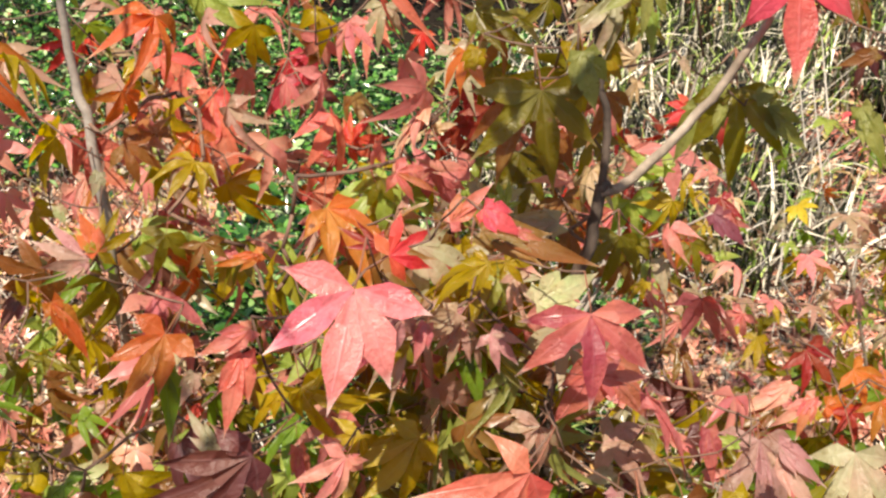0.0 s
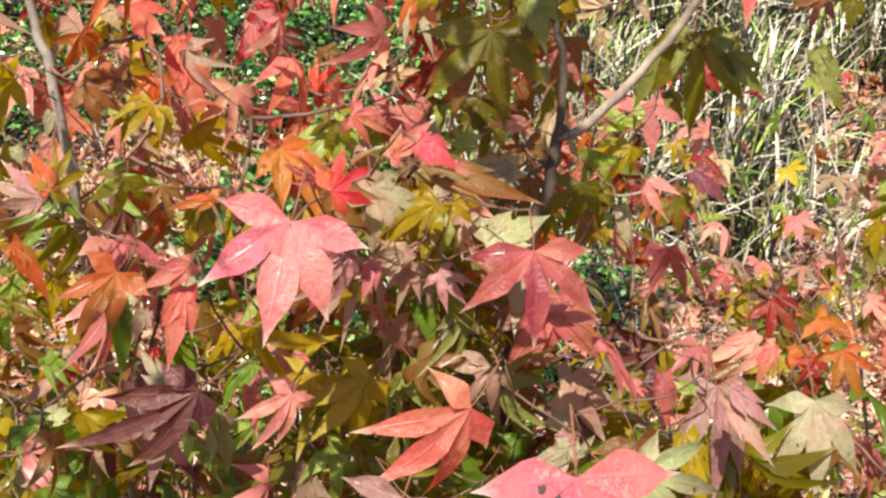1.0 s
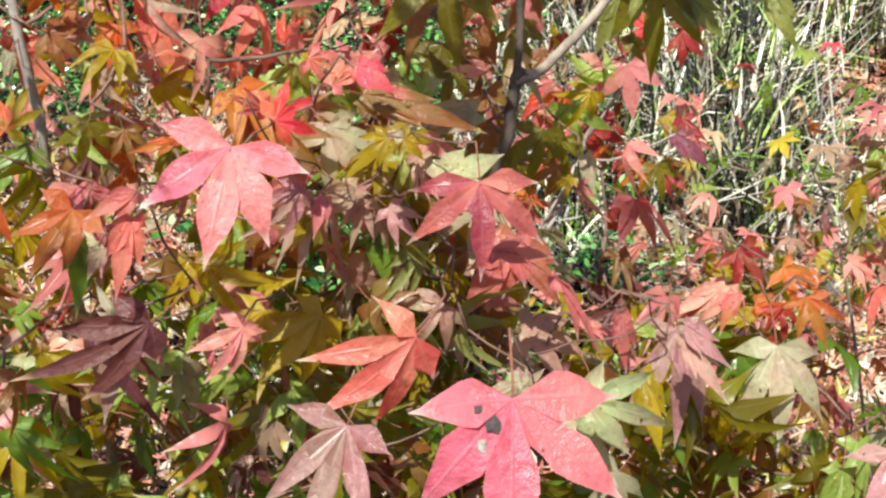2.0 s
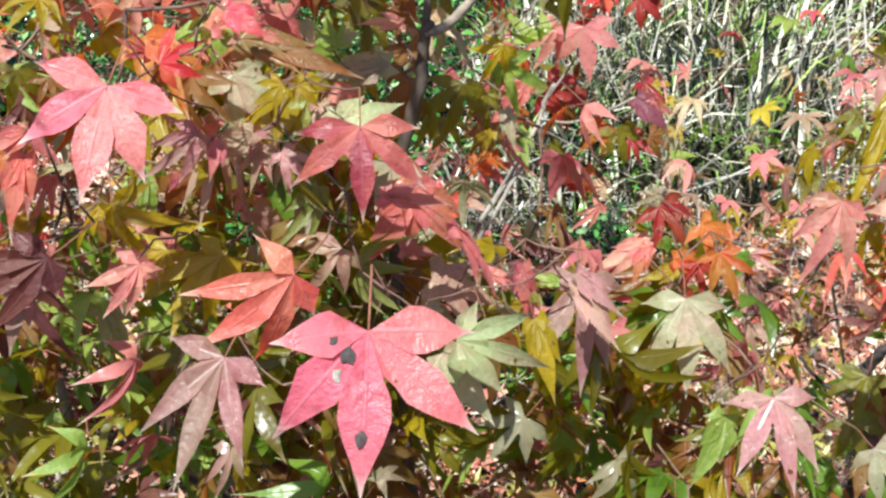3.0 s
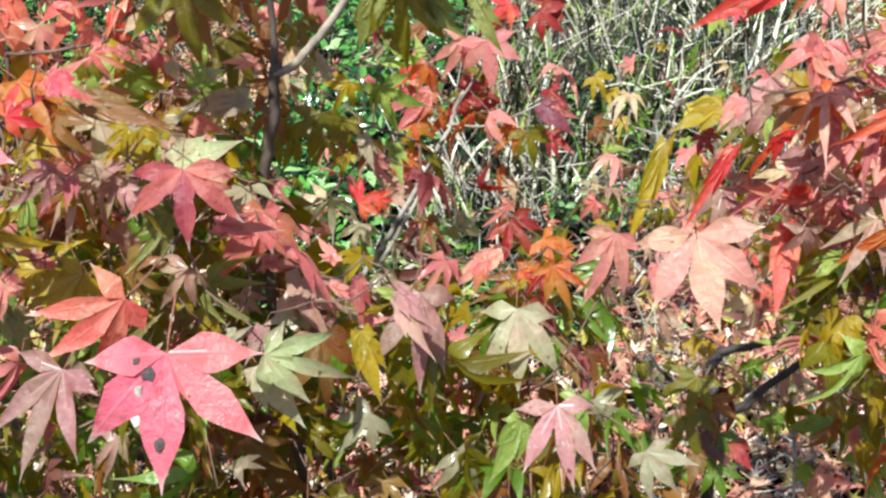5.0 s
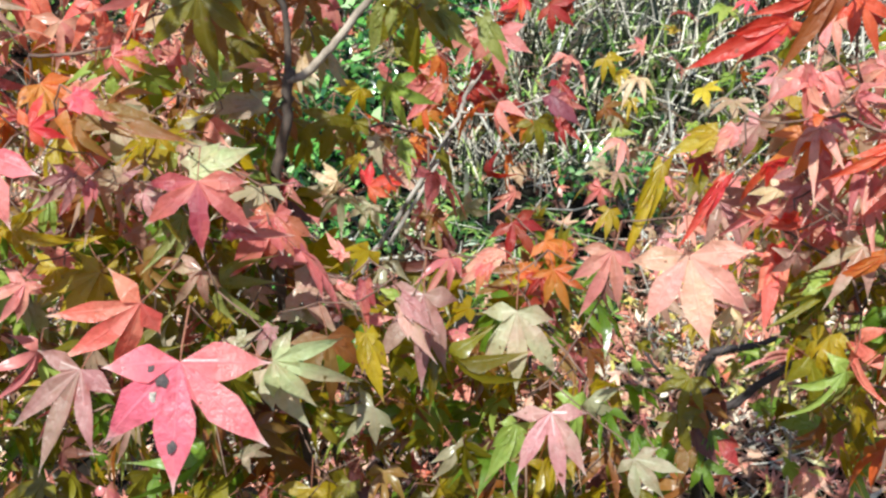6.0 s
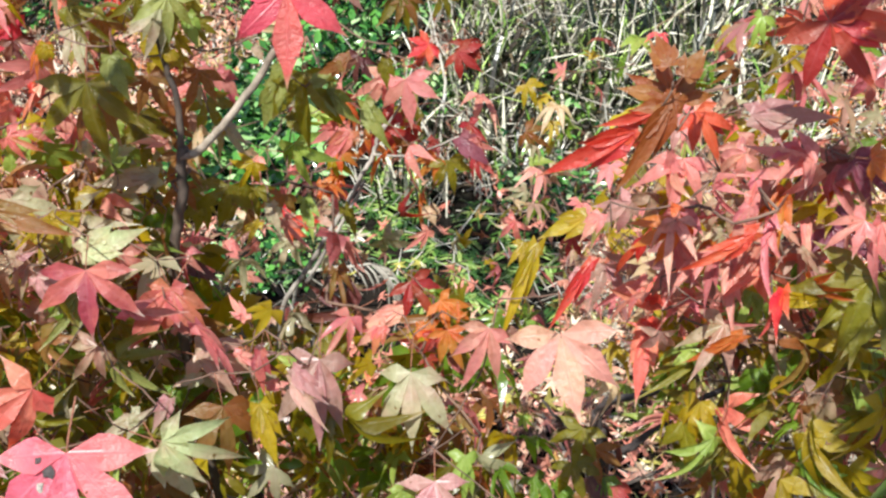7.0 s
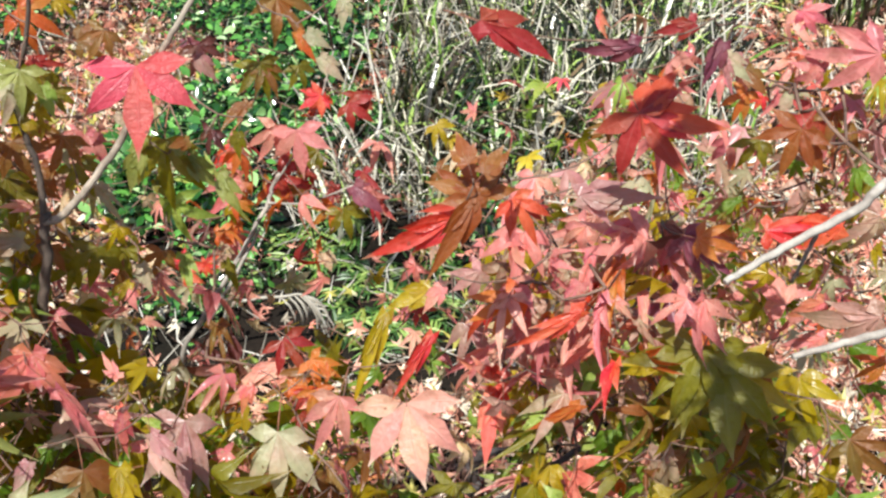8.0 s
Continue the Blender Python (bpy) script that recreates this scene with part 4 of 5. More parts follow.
leaf(NEAR, (-0.057, 0.520, 1.198), (-54, -26, -179), 0.036, CORALPALE, 0.90, 19)
leaf(NEAR, (-0.056, 0.520, 1.197), (-48, 27, -149), 0.027, CORALPALE, 0.80, 12)
leaf(NEAR, (-0.076, 0.500, 1.192), (-52, -0, -170), 0.029, ROSEPALE, 0.70, 12)
leaf(NEAR, (-0.113, 0.480, 1.199), (-45, 29, -139), 0.023, MAUVE, 0.80, 12)
leaf(NEAR, (0.023, 0.500, 1.263), (-43, 29, -143), 0.024, MAUVE, 0.90, 20)
leaf(NEAR, (0.010, 0.520, 1.257), (-56, -17, 170), 0.029, DUSTY, 0.80, 21)
leaf(NEAR, (-0.008, 0.500, 1.269), (-56, -18, 172), 0.023, ROSE, 0.80, 12)
leaf(NEAR, (0.016, 0.530, 1.240), (-55, 15, -169), 0.019, DUSTY, 0.90, 22)
leaf(NEAR, (-0.012, 0.550, 1.163), (-43, -34, 153), 0.042, OLIVEGOLD, 0.80, 19)
leaf(NEAR, (0.000, 0.550, 1.144), (-36, 39, -136), 0.019, OLIVEBROWN, 0.90, 12)
leaf(NEAR, (-0.005, 0.550, 1.252), (-48, 38, -148), 0.018, OLIVEGOLD, 1.00, 20)
leaf(NEAR, (0.041, 0.570, 1.186), (-54, -14, 168), 0.021, GREEN, 1.00, 21)
# One half-shaded leaf: olive blade for its shade, khaki blades for sunlit patches.
leaf(NEAR, (0.170, 0.655, 1.329), (-63, 8, 170), 0.058, OLIVE, 1.05, 22)
leaf(NEAR, (0.150, 0.660, 1.316), (-73, -22, -177), 0.040, KHAKI, 0.90, 12)
leaf(NEAR, (0.188, 0.650, 1.320), (-70, 42, 172), 0.037, KHAKI, 0.90, 12)
leaf(NEAR, (0.221, 0.600, 1.373), (-71, -9, 159), 0.024, PLUM, 0.80, 7)
leaf(NEAR, (0.238, 0.600, 1.372), (-71, -1, 160), 0.022, OLIVE, 1.00, 12)
leaf(NEAR, (0.223, 0.600, 1.341), (-66, 27, 173), 0.040, KHAKI, 0.70, 12)
leaf(NEAR, (0.215, 0.570, 1.383), (-50, -60, 126), 0.022, OLIVEBROWN, 0.80, 12)
leaf(NEAR, (0.178, 0.600, 1.417), (-55, -4, -165), 0.055, ROSERED, 1.10, 8)
leaf(NEAR, (0.140, 0.550, 1.158), (-27, 47, -137), 0.026, PLUM, 0.80, 7)
leaf(NEAR, (0.149, 0.540, 1.172), (-53, 7, 172), 0.035, CRIMSON, 0.70, 12)
leaf(NEAR, (0.127, 0.550, 1.160), (-29, 46, -138), 0.028, ROSE, 0.60, 13)
leaf(NEAR, (0.179, 0.510, 1.186), (-38, 40, -158), 0.035, MAUVE, 0.70, 12)
leaf(NEAR, (0.179, 0.510, 1.180), (-46, 30, -171), 0.046, DUSTY, 0.60, 12)
leaf(NEAR, (0.228, 0.600, 1.148), (-45, -36, 131), 0.035, PEACH, 0.70, 13)
leaf(NEAR, (0.226, 0.600, 1.148), (-55, -11, 154), 0.030, ROSEPALE, 0.70, 12)
leaf(NEAR, (0.282, 0.620, 1.142), (34, -48, 26), 0.017, ORANGE, 0.90, 19)
leaf(BACK, (0.198, 0.970, 1.144), (-61, 8, -174), 0.048, CORALPALE, 1.05, 8)
leaf(BACK, (0.175, 0.980, 1.143), (-73, -28, -165), 0.051, CORALPALE, 0.80, 20)
leaf(BACK, (0.133, 0.970, 1.094), (-66, -55, 175), 0.051, CORALPALE, 0.90, 12)
leaf(BACK, (0.128, 0.980, 1.113), (-56, -41, 162), 0.038, RED, 0.90, 12)
leaf(BACK, (0.221, 1.020, 1.156), (-68, -46, 173), 0.030, RED, 1.00, 21)
leaf(BACK, (0.255, 1.010, 1.166), (-67, -2, -160), 0.031, DARKRED, 1.00, 7)
leaf(BACK, (0.268, 1.010, 1.152), (-28, -64, 120), 0.024, DARKRED, 0.90, 12)
leaf(BACK, (0.199, 1.020, 1.061), (-54, -40, 158), 0.023, BRICK, 1.00, 5)
leaf(BACK, (0.225, 1.000, 1.033), (-56, -33, 161), 0.038, ORANGE, 1.00, 22)
leaf(BACK, (0.236, 1.000, 1.030), (-58, 4, -154), 0.042, OLIVE, 1.00, 5)
leaf(BACK, (0.250, 0.990, 1.067), (-49, 33, -146), 0.049, PURPLE, 1.00, 12)
leaf(BACK, (0.257, 0.990, 1.062), (-30, 58, -125), 0.034, ROSE, 0.70, 13)
leaf(BACK, (0.135, 1.000, 1.058), (-62, -16, 178), 0.028, ORANGE, 0.90, 12)
leaf(BACK, (0.079, 0.990, 0.951), (32, 52, -42), 0.021, RED, 1.20, 19)
leaf(BACK, (0.079, 0.990, 0.949), (-58, -3, -173), 0.016, RED, 1.20, 20)
leaf(BACK, (0.074, 1.000, 1.088), (-61, 26, -157), 0.032, ROSE, 0.60, 13)
leaf(BACK, (0.218, 0.970, 0.991), (-59, 12, -171), 0.024, TAN, 1.50, 12)
leaf(BACK, (0.118, 1.000, 1.005), (-60, -9, -178), 0.020, ORANGE, 1.00, 21)
leaf(BACK, (0.113, 1.000, 1.027), (-50, 42, -144), 0.032, OLIVEGOLD, 1.00, 22)
leaf(NEAR, (0.108, 0.650, 1.234), (-66, -21, -162), 0.039, OLIVE, 1.00, 5)
leaf(NEAR, (0.135, 0.660, 1.212), (-62, 9, -166), 0.029, SAGE, 0.80, 12)
leaf(NEAR, (0.088, 0.650, 1.220), (-66, -26, -163), 0.035, OLIVE, 0.90, 19)
leaf(NEAR, (0.121, 0.670, 1.218), (-63, 3, -169), 0.029, OLIVE, 0.90, 7)
leaf(NEAR, (0.076, 0.640, 1.242), (-63, -15, -174), 0.032, OLIVEBROWN, 0.90, 20)
leaf(NEAR, (0.067, 0.620, 1.260), (-2, -64, 107), 0.053, SAGE, 0.70, 12)
leaf(NEAR, (0.064, 0.620, 1.256), (44, -67, 56), 0.027, SAGE, 0.80, 13)
leaf(NEAR, (0.036, 0.620, 1.270), (65, -9, 21), 0.021, LIME, 1.00, 21)
leaf(NEAR, (0.036, 0.630, 1.272), (12, 65, -59), 0.016, PALEGREEN, 1.00, 12)
leaf(NEAR, (0.017, 0.620, 1.287), (-66, 11, -156), 0.017, SAGE, 1.10, 12)
leaf(NEAR, (-0.019, 0.500, 1.274), (-59, -49, -172), 0.036, MAUVE, 0.80, 22)
leaf(NEAR, (0.007, 0.510, 1.269), (-32, -68, 150), 0.037, DUSTY, 0.80, 12)
leaf(NEAR, (-0.006, 0.510, 1.258), (22, 38, -43), 0.027, MAUVE, 0.80, 12)
leaf(NEAR, (0.004, 0.520, 1.254), (-61, 9, -152), 0.017, ROSEPALE, 0.90, 12)
leaf(NEAR, (-0.019, 0.500, 1.272), (57, -31, 44), 0.014, CORALPALE, 0.90, 12)
leaf(NEAR, (-0.039, 0.520, 1.238), (-51, -38, 180), 0.012, CRIMSON, 1.10, 12)
leaf(NEAR, (-0.047, 0.460, 1.218), (-57, -44, -173), 0.036, CORALPALE, 0.90, 19)
leaf(NEAR, (-0.046, 0.460, 1.217), (-30, 53, -105), 0.012, CORALPALE, 0.90, 12)
leaf(NEAR, (-0.012, 0.490, 1.206), (-41, -44, 167), 0.051, OLIVEGOLD, 0.80, 20)
leaf(NEAR, (-0.030, 0.500, 1.190), (-12, 56, -78), 0.033, OLIVEBROWN, 0.70, 12)
leaf(NEAR, (-0.012, 0.500, 1.186), (49, 31, 1), 0.015, OLIVE, 1.00, 21)
leaf(NEAR, (0.074, 0.500, 1.238), (-19, 56, -96), 0.041, ROSE, 0.60, 13)
leaf(NEAR, (0.109, 0.530, 1.203), (-43, 9, -122), 0.061, ROSE, 0.35, 13)
leaf(NEAR, (0.150, 0.540, 1.138), (1, 53, -79), 0.019, CORALPALE, 0.90, 12)
leaf(NEAR, (0.116, 0.560, 1.117), (49, -22, 30), 0.026, PLUM, 0.80, 7)
leaf(NEAR, (0.089, 0.440, 1.196), (30, 45, -34), 0.018, SAGE, 0.80, 13)
leaf(RIGHT, (0.398, 0.420, 1.456), (56, -13, 7), 0.032, BROWN, 1.00, 9)
leaf(RIGHT, (0.397, 0.420, 1.457), (19, -55, 65), 0.026, BROWN, 1.00, 12)
leaf(RIGHT, (0.398, 0.420, 1.457), (48, 36, -30), 0.021, BROWN, 0.90, 12)
leaf(RIGHT, (0.399, 0.420, 1.457), (-58, -28, 172), 0.054, BROWN, 0.50, 12)
leaf(RIGHT, (0.387, 0.460, 1.414), (-42, -55, 142), 0.060, RED, 0.55, 12)
leaf(RIGHT, (0.399, 0.460, 1.429), (-52, -66, 150), 0.038, RED, 0.55, 12)
leaf(RIGHT, (0.371, 0.500, 1.297), (-46, -23, 160), 0.054, RED, 0.32, 12)
leaf(RIGHT, (0.415, 0.465, 1.424), (-44, 27, -149), 0.029, RED, 1.00, 22)
leaf(RIGHT, (0.422, 0.470, 1.415), (6, 46, -88), 0.015, BRICK, 1.00, 19)
leaf(RIGHT, (0.338, 0.540, 1.278), (-49, -16, 170), 0.074, OLIVEGOLD, 0.32, 12)
leaf(RIGHT, (0.367, 0.530, 1.308), (-27, -46, 127), 0.034, OLIVEGOLD, 0.90, 12)
leaf(RIGHT, (0.375, 0.520, 1.318), (-46, -28, 156), 0.022, CORALPALE, 1.00, 12)
leaf(RIGHT, (0.359, 0.540, 1.284), (-48, 21, -160), 0.016, DARKRED, 1.00, 5)
leaf(RIGHT, (0.421, 0.500, 1.330), (-34, -42, 131), 0.040, ORANGE, 0.80, 20)
leaf(RIGHT, (0.478, 0.490, 1.464), (-56, 31, -171), 0.045, BRICK, 0.95, 9)
leaf(RIGHT, (0.478, 0.490, 1.463), (53, 23, -37), 0.033, RED, 1.10, 12)
leaf(RIGHT, (0.484, 0.490, 1.462), (-9, 61, -111), 0.044, RED, 0.80, 12)
leaf(RIGHT, (0.453, 0.520, 1.390), (6, 47, -90), 0.051, MAUVE, 0.70, 12)
leaf(RIGHT, (0.460, 0.520, 1.389), (-50, 31, -165), 0.021, MAUVE, 0.90, 12)
leaf(SIDE, (0.537, 0.610, 1.444), (-63, -17, 159), 0.033, PURPLE, 0.70, 12)
leaf(SIDE, (0.540, 0.620, 1.431), (-54, 43, -167), 0.027, SAGE, 0.90, 12)
leaf(SIDE, (0.540, 0.610, 1.432), (-63, 15, 174), 0.020, MAUVE, 0.60, 13)
leaf(RIGHT, (0.519, 0.540, 1.350), (-31, 37, -141), 0.040, PURPLE, 0.90, 21)
leaf(RIGHT, (0.521, 0.550, 1.344), (-63, -27, -180), 0.029, PLUM, 1.00, 5)
leaf(RIGHT, (0.515, 0.540, 1.302), (-22, 23, -128), 0.050, PURPLE, 0.80, 7)
leaf(RIGHT, (0.523, 0.520, 1.364), (1, 56, -103), 0.027, ORANGE, 1.00, 22)
leaf(SIDE, (0.582, 0.600, 1.314), (17, 44, -86), 0.037, RED, 0.80, 19)
leaf(SIDE, (0.635, 0.740, 1.357), (12, -63, 59), 0.029, ROSE, 0.90, 20)
leaf(SIDE, (0.633, 0.740, 1.361), (-60, -29, 147), 0.021, ROSE, 0.90, 12)
leaf(SIDE, (0.637, 0.620, 1.240), (-40, -40, 122), 0.031, ROSEPALE, 0.90, 13)
leaf(SIDE, (0.644, 0.620, 1.207), (-30, -45, 108), 0.034, CORALPALE, 0.80, 13)
leaf(RIGHT, (0.531, 0.500, 1.298), (-46, -6, 173), 0.056, OLIVE, 1.00, 21)
leaf(RIGHT, (0.541, 0.500, 1.296), (-42, 9, -161), 0.049, OLIVE, 0.90, 5)
leaf(RIGHT, (0.518, 0.530, 1.255), (38, -35, 23), 0.022, OLIVEGOLD, 0.80, 12)
leaf(RIGHT, (0.518, 0.530, 1.253), (-3, -49, 80), 0.056, OLIVEGOLD, 0.50, 13)
leaf(RIGHT, (0.410, 0.520, 1.233), (-47, -4, 174), 0.056, CORAL, 0.60, 12)
leaf(RIGHT, (0.410, 0.520, 1.237), (-46, 15, -169), 0.026, RED, 0.80, 13)
leaf(RIGHT, (0.511, 0.550, 1.180), (-41, -25, 142), 0.021, PALEGREEN, 1.10, 12)
leaf(RIGHT, (0.440, 0.560, 1.154), (-43, -17, 157), 0.032, LIME, 0.80, 22)
leaf(RIGHT, (0.473, 0.560, 1.145), (25, 39, -62), 0.019, LIME, 1.00, 12)
leaf(RIGHT, (0.456, 0.560, 1.158), (-13, -44, 101), 0.024, GREEN, 0.90, 12)
leaf(RIGHT, (0.430, 0.550, 1.180), (23, 41, -61), 0.012, LIME, 0.90, 12)
leaf(RIGHT, (0.457, 0.500, 1.342), (-51, -15, 161), 0.029, ROSE, 0.80, 12)
leaf(RIGHT, (0.479, 0.510, 1.323), (-40, 37, -155), 0.017, PEACH, 0.80, 13)
leaf(RIGHT, (0.495, 0.520, 1.299), (-42, 33, -160), 0.021, DUSTY, 0.60, 13)
leaf(NEAR, (0.091, 0.620, 1.396), (-65, -29, -160), 0.043, SAGE, 0.80, 19)
leaf(NEAR, (0.107, 0.620, 1.389), (-63, 4, -156), 0.026, LIME, 0.90, 12)
leaf(NEAR, (0.107, 0.630, 1.378), (-40, 40, -114), 0.021, OLIVE, 1.00, 20)
leaf(NEAR, (0.093, 0.640, 1.348), (-43, -48, 164), 0.018, OLIVEGOLD, 1.10, 21)
leaf(NEAR, (0.026, 0.660, 1.315), (-62, -9, -136), 0.031, DARKRED, 1.00, 5)
leaf(NEAR, (0.011, 0.680, 1.318), (-61, 7, -150), 0.021, BRICK, 1.00, 7)
leaf(NEAR, (0.025, 0.700, 1.368), (56, -39, 48), 0.014, CORAL, 1.00, 22)
leaf(NEAR, (0.012, 0.680, 1.252), (-27, 54, -95), 0.028, LIME, 0.90, 12)
leaf(NEAR, (0.012, 0.680, 1.244), (-51, 32, -130), 0.021, SAGE, 1.00, 12)
leaf(NEAR, (0.011, 0.620, 1.246), (-52, 24, -134), 0.022, OLIVEGOLD, 1.00, 19)
leaf(NEAR, (0.162, 0.600, 1.441), (-60, -32, -179), 0.025, OLIVEBROWN, 0.90, 7)
leaf(NEAR, (0.205, 0.640, 1.405), (-60, 26, -152), 0.025, MAUVE, 0.90, 12)
leaf(NEAR, (0.281, 0.600, 1.445), (-61, 24, -159), 0.024, ORANGE, 0.70, 12)
leaf(NEAR, (0.287, 0.600, 1.445), (-52, 44, -144), 0.019, SAGE, 1.10, 12)
leaf(NEAR, (0.294, 0.600, 1.429), (-57, 34, -152), 0.024, SAGE, 0.90, 12)
leaf(SIDE, (0.393, 0.550, 1.482), (-26, 44, -116), 0.050, BRICK, 0.80, 13)
leaf(SIDE, (0.480, 0.550, 1.471), (-61, -73, 152), 0.037, PURPLE, 0.70, 13)
leaf(SIDE, (0.514, 0.580, 1.471), (-35, -57, 121), 0.026, BRICK, 0.90, 13)
leaf(SIDE, (0.614, 0.750, 1.399), (-34, 59, -142), 0.026, PINK, 1.00, 20)
leaf(SIDE, (0.623, 0.750, 1.395), (-36, -58, 116), 0.019, PINK, 1.00, 21)
leaf(SIDE, (0.666, 0.720, 1.383), (-35, -63, 112), 0.059, ROSE, 0.90, 22)
leaf(SIDE, (0.630, 0.600, 1.321), (-24, -52, 101), 0.058, RED, 0.70, 13)
leaf(SIDE, (0.641, 0.750, 1.317), (-64, -21, 170), 0.043, BRICK, 1.00, 5)
leaf(SIDE, (0.653, 0.750, 1.322), (-46, 27, -159), 0.040, OLIVEBROWN, 1.00, 7)
leaf(SIDE, (0.552, 0.550, 1.340), (3, -54, 74), 0.024, ORANGE, 1.20, 12)
leaf(SIDE, (0.655, 0.560, 1.279), (-43, -64, 123), 0.055, DUSTY, 0.90, 13)
leaf(SIDE, (0.675, 0.580, 1.223), (-45, -42, 132), 0.028, ORANGE, 1.00, 19)
leaf(SIDE, (0.609, 0.800, 1.301), (-59, -20, 156), 0.016, RED, 1.00, 20)
leaf(SIDE, (0.661, 0.800, 1.283), (48, 43, -48), 0.019, CORAL, 1.00, 21)
leaf(NEAR, (0.032, 0.660, 1.362), (-62, -2, -133), 0.030, OLIVEBROWN, 1.00, 5)
leaf(NEAR, (0.060, 0.660, 1.381), (-65, -55, -168), 0.027, OLIVE, 1.00, 7)
leaf(NEAR, (0.101, 0.620, 1.407), (-32, 59, -103), 0.026, BRICK, 0.60, 13)
leaf(NEAR, (0.136, 0.620, 1.422), (-4, 54, -75), 0.024, OLIVEBROWN, 0.90, 5)
leaf(NEAR, (0.083, 0.680, 1.300), (-59, 8, -153), 0.017, SAGE, 1.00, 12)
leaf(NEAR, (0.089, 0.700, 1.305), (-51, -38, 175), 0.018, ROSE, 1.00, 20)
leaf(NEAR, (0.103, 0.700, 1.289), (-59, 4, -158), 0.017, CRIMSON, 1.00, 12)
leaf(NEAR, (0.079, 0.680, 1.298), (-13, -59, 127), 0.021, CORALPALE, 1.00, 13)
leaf(NEAR, (0.137, 0.660, 1.345), (-59, 18, -151), 0.015, SAGE, 0.90, 12)
leaf(NEAR, (0.012, 0.700, 1.277), (-56, -58, -176), 0.022, BRICK, 1.00, 5)
leaf(NEAR, (0.021, 0.700, 1.267), (-60, -7, -147), 0.022, OLIVEBROWN, 1.00, 7)
leaf(NEAR, (0.067, 0.700, 1.264), (-57, 16, -148), 0.029, DUSTY, 0.80, 13)
leaf(NEAR, (-0.012, 0.700, 1.245), (-54, -27, -171), 0.026, OLIVEGOLD, 1.00, 10)
leaf(NEAR, (0.059, 0.700, 1.192), (-42, 22, -119), 0.033, OLIVE, 1.00, 5)
leaf(NEAR, (0.093, 0.720, 1.176), (-52, 4, -138), 0.031, OLIVE, 1.00, 9)
leaf(NEAR, (0.019, 0.680, 1.191), (-53, -49, -173), 0.028, OLIVEBROWN, 1.00, 7)
leaf(NEAR, (0.124, 0.740, 1.163), (-55, -28, -171), 0.028, OLIVEBROWN, 1.00, 5)
leaf(NEAR, (0.190, 0.660, 1.402), (-10, 63, -86), 0.017, PURPLE, 0.90, 12)
leaf(NEAR, (0.238, 0.680, 1.377), (-52, 12, -132), 0.027, OLIVEBROWN, 1.00, 7)
leaf(NEAR, (0.268, 0.660, 1.389), (-57, 4, -140), 0.020, OLIVE, 1.00, 5)
leaf(BACK, (0.219, 1.000, 1.168), (-45, -46, 153), 0.028, RED, 1.10, 6)
leaf(BACK, (0.247, 1.000, 1.160), (-50, 39, -145), 0.034, BRICK, 1.10, 5)
leaf(BACK, (0.167, 1.000, 1.069), (-33, 50, -119), 0.050, BRICK, 1.00, 7)
leaf(BACK, (0.187, 1.020, 1.042), (-56, -48, 174), 0.034, OLIVEBROWN, 1.00, 5)
leaf(BACK, (0.122, 0.980, 1.051), (-49, 32, -142), 0.033, ORANGE, 1.00, 19)
leaf(BACK, (0.099, 0.980, 0.999), (-1, 54, -76), 0.030, ORANGE, 1.00, 20)
leaf(BACK, (0.085, 1.000, 0.995), (-60, -35, -164), 0.023, PLUM, 1.00, 7)
leaf(BACK, (0.150, 0.920, 1.113), (-45, -40, 160), 0.055, ROSEPALE, 0.70, 12)
leaf(BACK, (0.065, 0.950, 0.970), (23, 49, -43), 0.033, RED, 1.20, 6)
leaf(BACK, (-0.044, 0.950, 0.905), (-4, 52, -73), 0.043, CORALPALE, 0.90, 13)
leaf(BACK, (-0.073, 0.900, 0.909), (19, 48, -39), 0.030, ROSE, 1.00, 12)
leaf(BACK, (0.000, 0.950, 0.947), (-52, 9, -152), 0.033, CORALPALE, 1.00, 12)
leaf(BACK, (-0.049, 0.970, 0.933), (-47, 28, -134), 0.037, ROSE, 1.00, 21)
leaf(BACK, (0.012, 0.950, 0.900), (-33, 42, -114), 0.026, PEACH, 0.90, 13)
leaf(BACK, (-0.020, 0.900, 0.932), (-47, -22, -177), 0.019, OLIVEGOLD, 1.00, 12)
leaf(NEAR, (0.239, 0.660, 1.142), (-42, 17, -139), 0.037, BRICK, 1.00, 7)
leaf(NEAR, (0.248, 0.660, 1.131), (27, -54, 64), 0.023, OLIVEBROWN, 1.00, 12)
leaf(NEAR, (0.264, 0.640, 1.141), (-36, 35, -133), 0.033, ORANGE, 1.00, 19)
leaf(NEAR, (0.247, 0.630, 1.119), (-16, 45, -101), 0.036, ORANGE, 0.90, 13)
leaf(NEAR, (0.256, 0.620, 1.099), (-39, 6, -135), 0.016, DARKRED, 1.00, 5)
leaf(NEAR, (0.284, 0.600, 1.071), (-43, 9, -162), 0.032, OLIVEBROWN, 0.90, 12)
# Three more khaki blades painting sunlit patches on the olive hanging leaf.
leaf(NEAR, (0.160, 0.645, 1.338), (-58, -47, 144), 0.018, KHAKI, 1.30, 12)
leaf(NEAR, (0.179, 0.645, 1.326), (53, 52, -44), 0.017, KHAKI, 1.20, 12)
leaf(NEAR, (0.159, 0.640, 1.324), (-68, -9, 164), 0.024, KHAKI, 0.60, 12)
leaf(NEAR, (0.157, 0.660, 1.291), (-62, 31, -176), 0.021, OLIVE, 1.00, 12)
leaf(NEAR, (0.092, 0.640, 1.433), (-47, 38, -118), 0.038, ORANGE, 0.90, 5)
